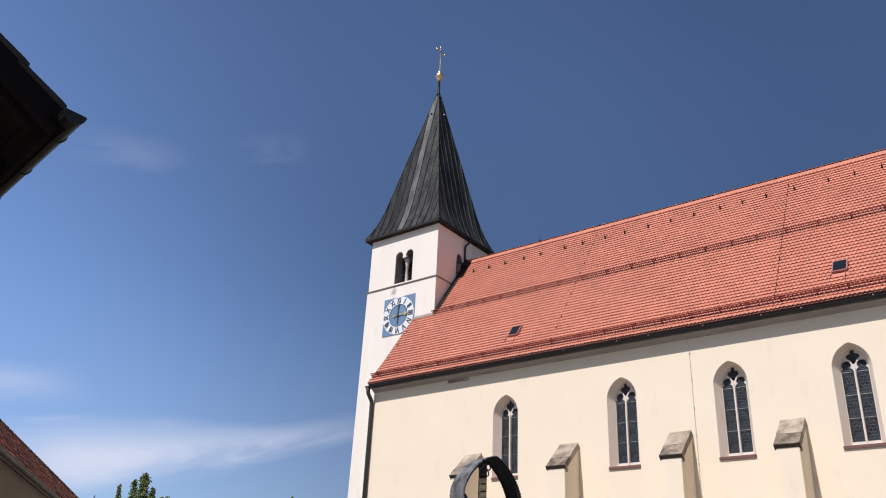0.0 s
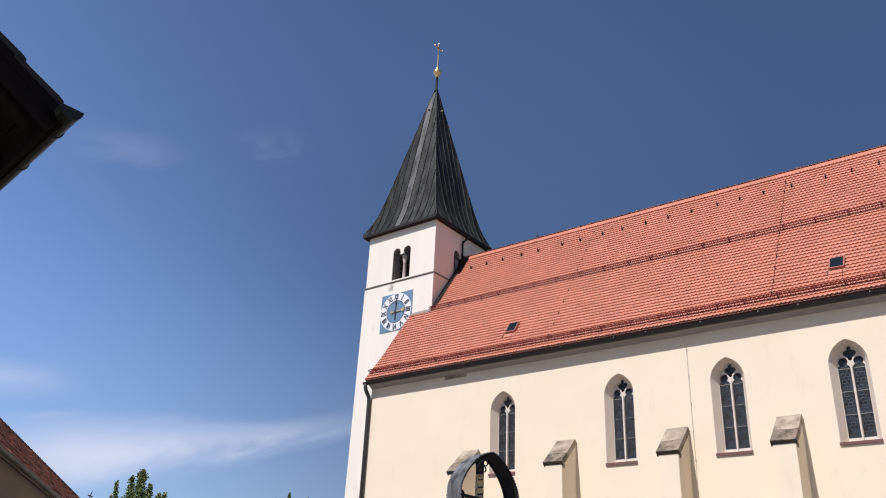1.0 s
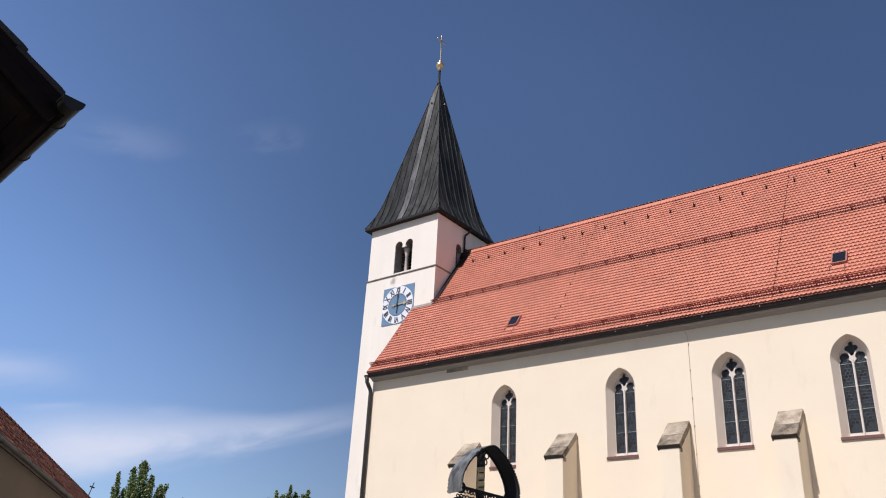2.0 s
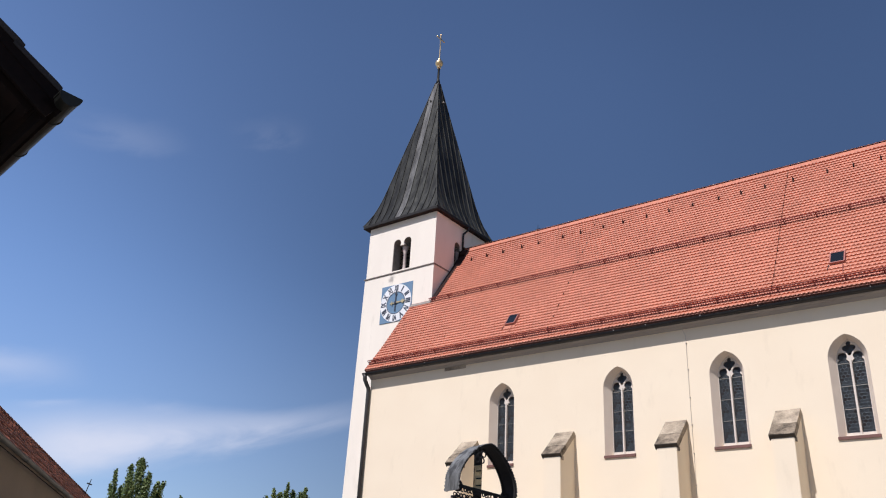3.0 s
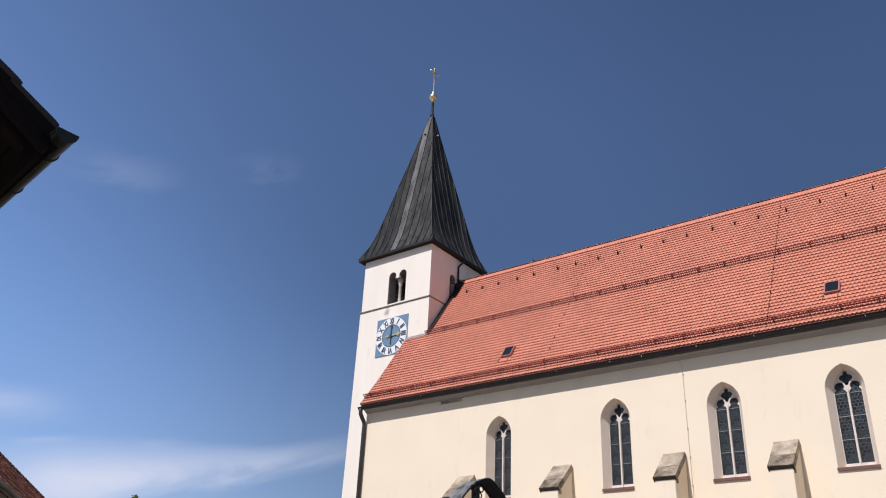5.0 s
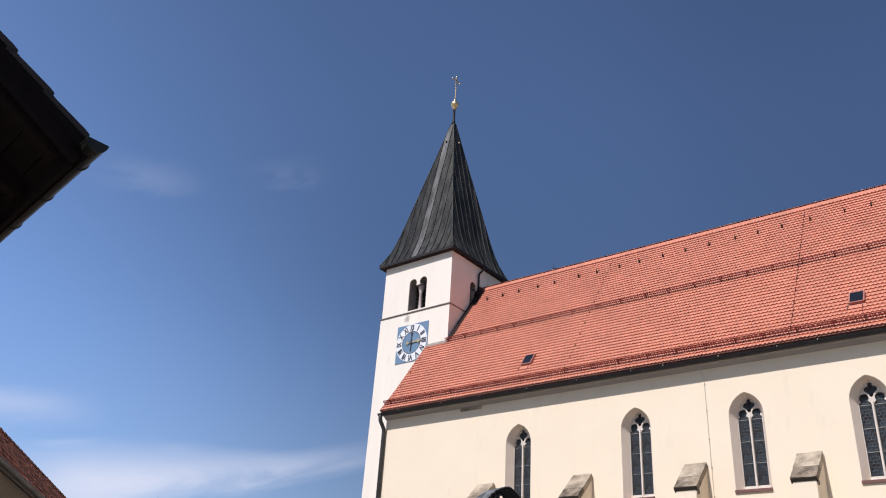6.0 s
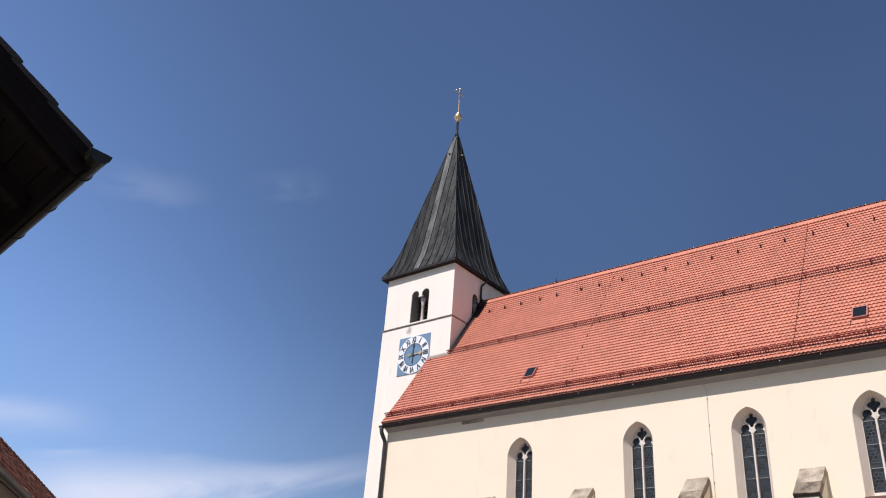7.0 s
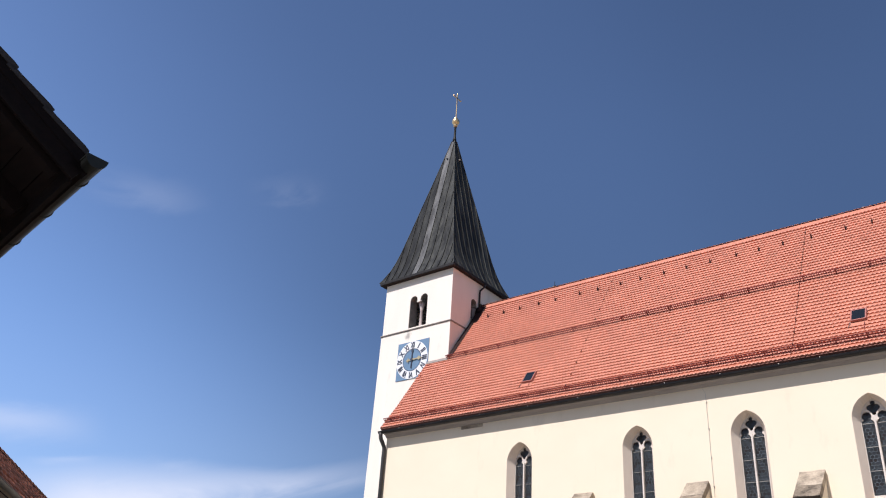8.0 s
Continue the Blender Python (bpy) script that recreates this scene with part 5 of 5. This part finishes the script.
beam(f2 - HN * 0.075 + Vector((0, 0, 0.02)), f2 + HN * 0.075 - Vector((0, 0, 0.02)), 0.03, 0.04, bm)
tube([f0 - HN * 0.14, f0 - HN * 0.12 + Vector((0, 0, 0.17))], 0.010, bm, 5)
part("ridge_finial", bm, BLACK_IRON, house, "small black iron finial on the ridge")
first = None
for s, sl in hsingle:
    if first is None:
        def place(u, ds, lift, s=s, sl=sl):
            return house_at(s + u, (sl + ds) * H_RUN / slope_len, lift - 0.06)
        vs, fs = tile_shape(place, HW, HG, 0.050, 0.085)
        first = joined("tile", vs, fs, HOUSE_TILE_PIECE, hroof, kind="")
        h_s, h_sl = s, sl
        h_up = (house_at(0, H_RUN) - house_at(0, 0)).normalized()
    else:
        twin(first, HD * (s - h_s) + h_up * (sl - h_sl))

# ------------------------------------------------------------------ the wrought-iron cross with its arched roof
A_DIST, A_AZ = 7.0, radians(34.42)
AC = Vector((-A_DIST * math.sin(A_AZ), A_DIST * math.cos(A_AZ), 0))
BACK_AZ = radians(75.15)
AB = Vector((-math.sin(BACK_AZ), math.cos(BACK_AZ), 0))
AR = Vector((AB.y, -AB.x, 0))
A_R, A_TALL, A_SPRING, A_DEEP = 0.309, 1.04, 2.713, 0.164
# the old arch is slightly pointed and leans to one side
A_LEAN, A_POINT = radians(-3.58), 2 / 1.52
AX = AR * math.cos(A_LEAN) + Vector((0, 0, math.sin(A_LEAN)))
AZ = Vector((0, 0, math.cos(A_LEAN))) - AR * math.sin(A_LEAN)
A_TOP = A_SPRING + A_R * A_TALL
cross = thing("wayside_cross", AC, "tall black wrought-iron cross under an arched sheet-metal roof", "cross")


def arch_at(angle, r, deep):
    """A place on the arch: angle in degrees from its right foot."""
    a = radians(min(max(angle, 0), 180))
    u = r * math.copysign(abs(math.cos(a)) ** A_POINT, math.cos(a))
    v = r * A_TALL * max(math.sin(a), 0.0) ** A_POINT
    if angle < 0 or angle > 180:
        v = -(max(-angle, angle - 180)) / 90 * 0.62
    return AC + Vector((0, 0, A_SPRING)) + AX * u + AZ * v + AB * deep


angles = [-16 + 212 * k / 204 for k in range(205)]


def arch_band(r_out, r_in, inset):
    bm = bmesh.new()
    rows = []
    for i, a in enumerate(angles):
        tooth = A_DEEP / 2 + 0.011 * abs(math.sin(math.pi * i / 4)) ** 0.7 - inset
        rows.append([bm.verts.new(arch_at(a, r_out, -tooth)), bm.verts.new(arch_at(a, r_out, tooth)), bm.verts.new(arch_at(a, r_in, tooth)), bm.verts.new(arch_at(a, r_in, -tooth))])
    for p, q in zip(rows, rows[1:]):
        for k in range(4):
            bm.faces.new((p[k], p[(k + 1) % 4], q[(k + 1) % 4], q[k]))
    bm.faces.new(rows[0])
    bm.faces.new(rows[-1])
    bmesh.ops.recalc_face_normals(bm, faces=bm.faces[:])
    return bm


part("arched_roof", arch_band(A_R, A_R - 0.004, 0.0), ZINC, cross, "weathered grey sheet-metal arch with a scalloped edge")
# a black inner band added to put the underside's shade into colour
part("arch_lining", arch_band(A_R - 0.005, A_R - 0.010, 0.001), BLACK_IRON, cross, "black lining for the shade under the arch")
for deep in (-A_DEEP / 2 + 0.01, A_DEEP / 2 - 0.01):
    part("arch_bar", tube([arch_at(a, A_R - 0.014, deep) for a in angles[::6]], 0.009, None, 6), BLACK_IRON, cross)
part("post", beam(AC + AB * 0.055 + Vector((0, 0, 0.55)), AC + AB * 0.055 + Vector((0, 0, A_TOP - 0.03)), 0.072, 0.02, None, AB), BLACK_IRON, cross)
A_LATTICE = A_SPRING - 0.04
part("cross_arm", beam(AC - AX * A_R + Vector((0, 0, A_LATTICE - 0.015)), AC + AX * A_R + Vector((0, 0, A_LATTICE - 0.015)), 0.02, 0.018), BLACK_IRON, cross)
part("cross_arm", beam(AC - AX * A_R + Vector((0, 0, A_LATTICE - 0.115)), AC + AX * A_R + Vector((0, 0, A_LATTICE - 0.115)), 0.02, 0.018), BLACK_IRON, cross)


def ring(c, r, t, turn=360):
    n = 18
    return tube([c + AR * r * math.cos(radians(turn * k / n)) + Vector((0, 0, r * math.sin(radians(turn * k / n)))) for k in range(n if turn == 360 else n + 1)], t, None, 6, closed=turn == 360)


for k in range(18):
    for e in (-1, 1):
        c = AC + AX * (-0.272 + k * 0.032 + e * 0.005) + Vector((0, 0, A_LATTICE - 0.065 + e * 0.025))
        part("scroll", ring(c, 0.0165 if (k + (e > 0)) % 2 else 0.013, 0.005, 360 if (k + e) % 3 else 300), BLACK_IRON, cross)
        if k % 3 == 1:
            part("leaf", beam(c - AX * 0.012, c + AX * 0.012 + Vector((0, 0, 0.014 * e)), 0.006, 0.016), BLACK_IRON, cross)
rose = AC - AB * 0.085 - AR * 0.105 + Vector((0, 0, A_TOP - 0.118))
rosette = part("rosette", ring(rose, 0.021, 0.007), BLACK_IRON, cross, "black iron rosette of rings")
for k in range(5):
    a = radians(90 + 72 * k)
    part("petal", ring(rose + AR * 0.045 * math.cos(a) + Vector((0, 0, 0.045 * math.sin(a))), 0.022, 0.0055), BLACK_IRON, rosette)
for e in (-1, 1):
    part("corner_scroll", ring(AC + AX * e * 0.25 + Vector((0, 0, A_LATTICE - 0.02)), 0.04, 0.009), BLACK_IRON, cross)
plate = AC + AB * 0.03 - AR * 0.028 + Vector((0, 0, A_TOP - 0.27))
bm = bmesh.new()
rows = []
for z, lean in ((0.12, 0.0), (0.07, 0.012), (0.02, 0.0), (-0.03, 0.012), (-0.08, 0.0), (-0.12, 0.01)):
    rows.append([bm.verts.new(plate + AR * e * 0.036 + Vector((0, 0, z * 0.8 + e * 0.008)) - AB * (lean + q)) for e, q in ((-1, 0), (1, 0), (1, 0.006), (-1, 0.006))])
for p, q in zip(rows, rows[1:]):
    for k in range(4):
        bm.faces.new((p[k], p[(k + 1) % 4], q[(k + 1) % 4], q[k]))
bmesh.ops.recalc_face_normals(bm, faces=bm.faces[:])
scroll_plate = part("plaque", bm, TARNISHED, cross, "small gilded scroll plaque on the post")
for z in (0.045, -0.015, -0.07):
    part("plaque_bar", beam(plate - AR * 0.026 + Vector((0, 0, z)) - AB * 0.02, plate + AR * 0.026 + Vector((0, 0, z + 0.01)) - AB * 0.02, 0.004, 0.010), BLACK_IRON, scroll_plate)
part("gilt_bar", tube([AC - AR * 0.26 - AB * 0.02 + Vector((0, 0, A_LATTICE - 0.1)), AC - AR * 0.2 - AB * 0.03 + Vector((0, 0, A_LATTICE - 0.24)), AC - AR * 0.12 - AB * 0.02 + Vector((0, 0, A_LATTICE - 0.36))], 0.012, None, 6), GOLD, cross)
part("plinth", box(AC.x - 0.28, AC.x + 0.28, AC.y - 0.22, AC.y + 0.22, 0, 0.6, None, 0.03), GRANITE, cross, "grey granite plinth")


# ------------------------------------------------------------------ trees
def tree(at, height, spread, seed, limbs, leaves, dome=0.45, shoots=(), crown_top=1.0):
    """A tapered trunk with upswept limbs; each limb ends in upright shoots clad in small leaves."""
    r = random.Random(seed)
    at = Vector(at)
    t = thing("tree", at, "green leafy tree with upright shoots and an uneven top", "tree", "trees beyond the churchyard")
    lean = [Vector((0.06 * math.sin(k * 0.9 + seed), 0.06 * math.cos(k * 1.3 + seed), height * 0.97 * k / 10)) for k in range(11)]
    wood = tube([at + v for v in lean], 0.1, None, 8, [0.17 * (1 - 0.093 * k) for k in range(11)])
    verts, faces = [], []

    def clad(pts, fat, count):
        """Leaves round a shoot, thinner towards its tip."""
        for _ in range(count):
            q = r.random() * (len(pts) - 1)
            k = min(int(q), len(pts) - 2)
            p = pts[k].lerp(pts[k + 1], q - k)
            f = fat * (1.1 - 0.75 * q / (len(pts) - 1))
            p = p + Vector((r.gauss(0, f), r.gauss(0, f), r.gauss(0, f * 0.8)))
            d = Vector((r.gauss(0, 1), r.gauss(0, 1), r.gauss(0.3, 0.7))).normalized()
            s = d.cross(Vector((r.gauss(0, 1), r.gauss(0, 1), r.gauss(0, 1)))).normalized()
            l = r.uniform(0.026, 0.062)
            n = len(verts)
            verts.extend([p - d * l, p + s * l * 0.6, p + d * l, p - s * l * 0.6])
            faces.append((n, n + 1, n + 2, n + 3))

    clad([at + v for v in lean[6:]] + [at + Vector((0.02, 0.0, height))], 0.20, leaves * 4)
    # strong upright shoots that stand out of the crown: across, along, foot, tip across, tip height, fullness
    for u, v, foot, u_tip, tip, fat in shoots:
        a, b = at + ACROSS * u + ALONG * v + Vector((0, 0, foot)), at + ACROSS * u_tip + ALONG * v + Vector((0, 0, tip))
        pts = [at + Vector((0, 0, foot - 1.2)), a, a.lerp(b, 0.5) + Vector((r.gauss(0, 0.04), r.gauss(0, 0.04), 0)), b]
        tube(pts, 0.02, wood, 5, [0.05, 0.035, 0.02, 0.006])
        clad(pts[1:], fat, int(leaves * fat * (tip - foot) * 30))
        for _ in range(int((tip - foot) * 9)):
            q = r.random()
            c = a.lerp(b, q * 0.9)
            e = c + (ACROSS * r.gauss(0, 1) + ALONG * r.gauss(0, 1)) * fat * 1.1 * (1.15 - q) + Vector((0, 0, r.uniform(0.1, 0.28)))
            tube([c, c.lerp(e, 0.5), e], 0.01, wood, 4, [0.012, 0.008, 0.004])
            clad([c.lerp(e, 0.4), e], fat * 0.36, leaves // 3)
    for i in range(limbs):
        q = (i + r.uniform(0, 0.8)) / limbs
        z0 = height * (0.28 + 0.62 * q) * crown_top
        a = i * 2.4 + r.uniform(-0.4, 0.4)
        reach = spread * (1.0 - 0.78 * q) * r.uniform(0.6, 1.1)
        root = at + Vector((0, 0, z0))
        elbow = root + Vector((math.cos(a) * reach, math.sin(a) * reach, reach * r.uniform(0.15, 0.45)))
        tip = elbow + Vector((math.cos(a) * reach * 0.15, math.sin(a) * reach * 0.15, r.uniform(0.45, 0.95) * (1.1 - 0.6 * q)))
        tip.z = min(tip.z, at.z + height * crown_top - 0.15 - dome * reach)
        pts = [root, root.lerp(elbow, 0.5) + Vector((0, 0, -0.06)), elbow, elbow.lerp(tip, 0.5), tip]
        tube(pts, 0.03, wood, 5, [0.055, 0.042, 0.03, 0.02, 0.008])
        clad(pts[1:], 0.15, leaves)
        for _ in range(2):
            b = root.lerp(elbow, r.uniform(0.4, 0.95))
            e = b + Vector((r.gauss(0, 0.18), r.gauss(0, 0.18), r.uniform(0.3, 0.7)))
            e.z = min(e.z, at.z + height * crown_top - 0.3 - dome * 0.9 * reach)
            tube([b, b.lerp(e, 0.5), e], 0.015, wood, 4, [0.02, 0.014, 0.005])
            clad([b, b.lerp(e, 0.5), e], 0.11, leaves // 2)
    part("trunk", wood, BARK, t)
    joined("crown", verts, faces, LEAF, t, kind="")


ACROSS, ALONG = Vector((0.556, 0.831, 0)), Vector((-0.831, 0.556, 0))
SHOOTS = [(-0.08, 0.0, 6.3, -0.10, 7.88, 0.17), (-0.36, 0.2, 6.2, -0.52, 7.55, 0.12), (-0.95, -0.2, 5.9, -1.10, 7.27, 0.085), (-1.0, 0.3, 5.7, -1.22, 6.75, 0.08),
          (0.18, -0.2, 6.2, 0.30, 7.28, 0.13), (0.55, 0.2, 5.9, 1.02, 7.0, 0.10), (0.45, -0.3, 5.8, 0.75, 6.95, 0.10), (-0.3, -0.4, 5.8, -0.45, 6.9, 0.16), (0.2, 0.4, 5.8, 0.25, 6.9, 0.18), (1.5, 0.1, 5.2, 1.83, 6.45, 0.08), (0.75, 0.1, 5.6, 0.9, 6.55, 0.14), (-0.7, 0.1, 5.5, -0.75, 6.6, 0.13)]
tree((-33.1, 22.15, 0), 7.70, 2.1, 3, 28, 180, 0.40, SHOOTS, 0.86)
BUSH = [(0.05, 0.0, 7.1, 0.11, 8.10, 0.10), (0.85, 0.0, 6.9, 1.05, 8.08, 0.10), (-0.45, 0.0, 6.8, -0.57, 7.75, 0.11), (0.4, 0.2, 6.9, 0.46, 7.80, 0.16),
        (0.7, -0.2, 6.9, 0.8, 7.76, 0.15), (-0.2, 0.2, 6.8, -0.2, 7.70, 0.15), (-0.8, 0.0, 6.5, -0.9, 7.45, 0.13), (1.05, 0.1, 6.7, 1.15, 7.60, 0.13)]
tree((-33.2, 30.7, 0), 7.75, 3.4, 11, 34, 200, 0.12, BUSH, 0.92)

# ------------------------------------------------------------------ the roof tiles that can be told apart
first = None
for x, s in singles:
    if first is None:
        def place(u, ds, lift, x=x, s=s):
            return roof_point(x + u, slope_y(s + ds), lift)
        vs, fs = tile_shape(place, TILE_W, GAUGE, 0.068, 0.084)
        first = joined("tile", vs, fs, TILE_PIECE, nave_roof, kind="")
        t_x, t_s = x, s
    else:
        twin(first, Vector((x - t_x, 0, 0)) + north_up * (s - t_s))
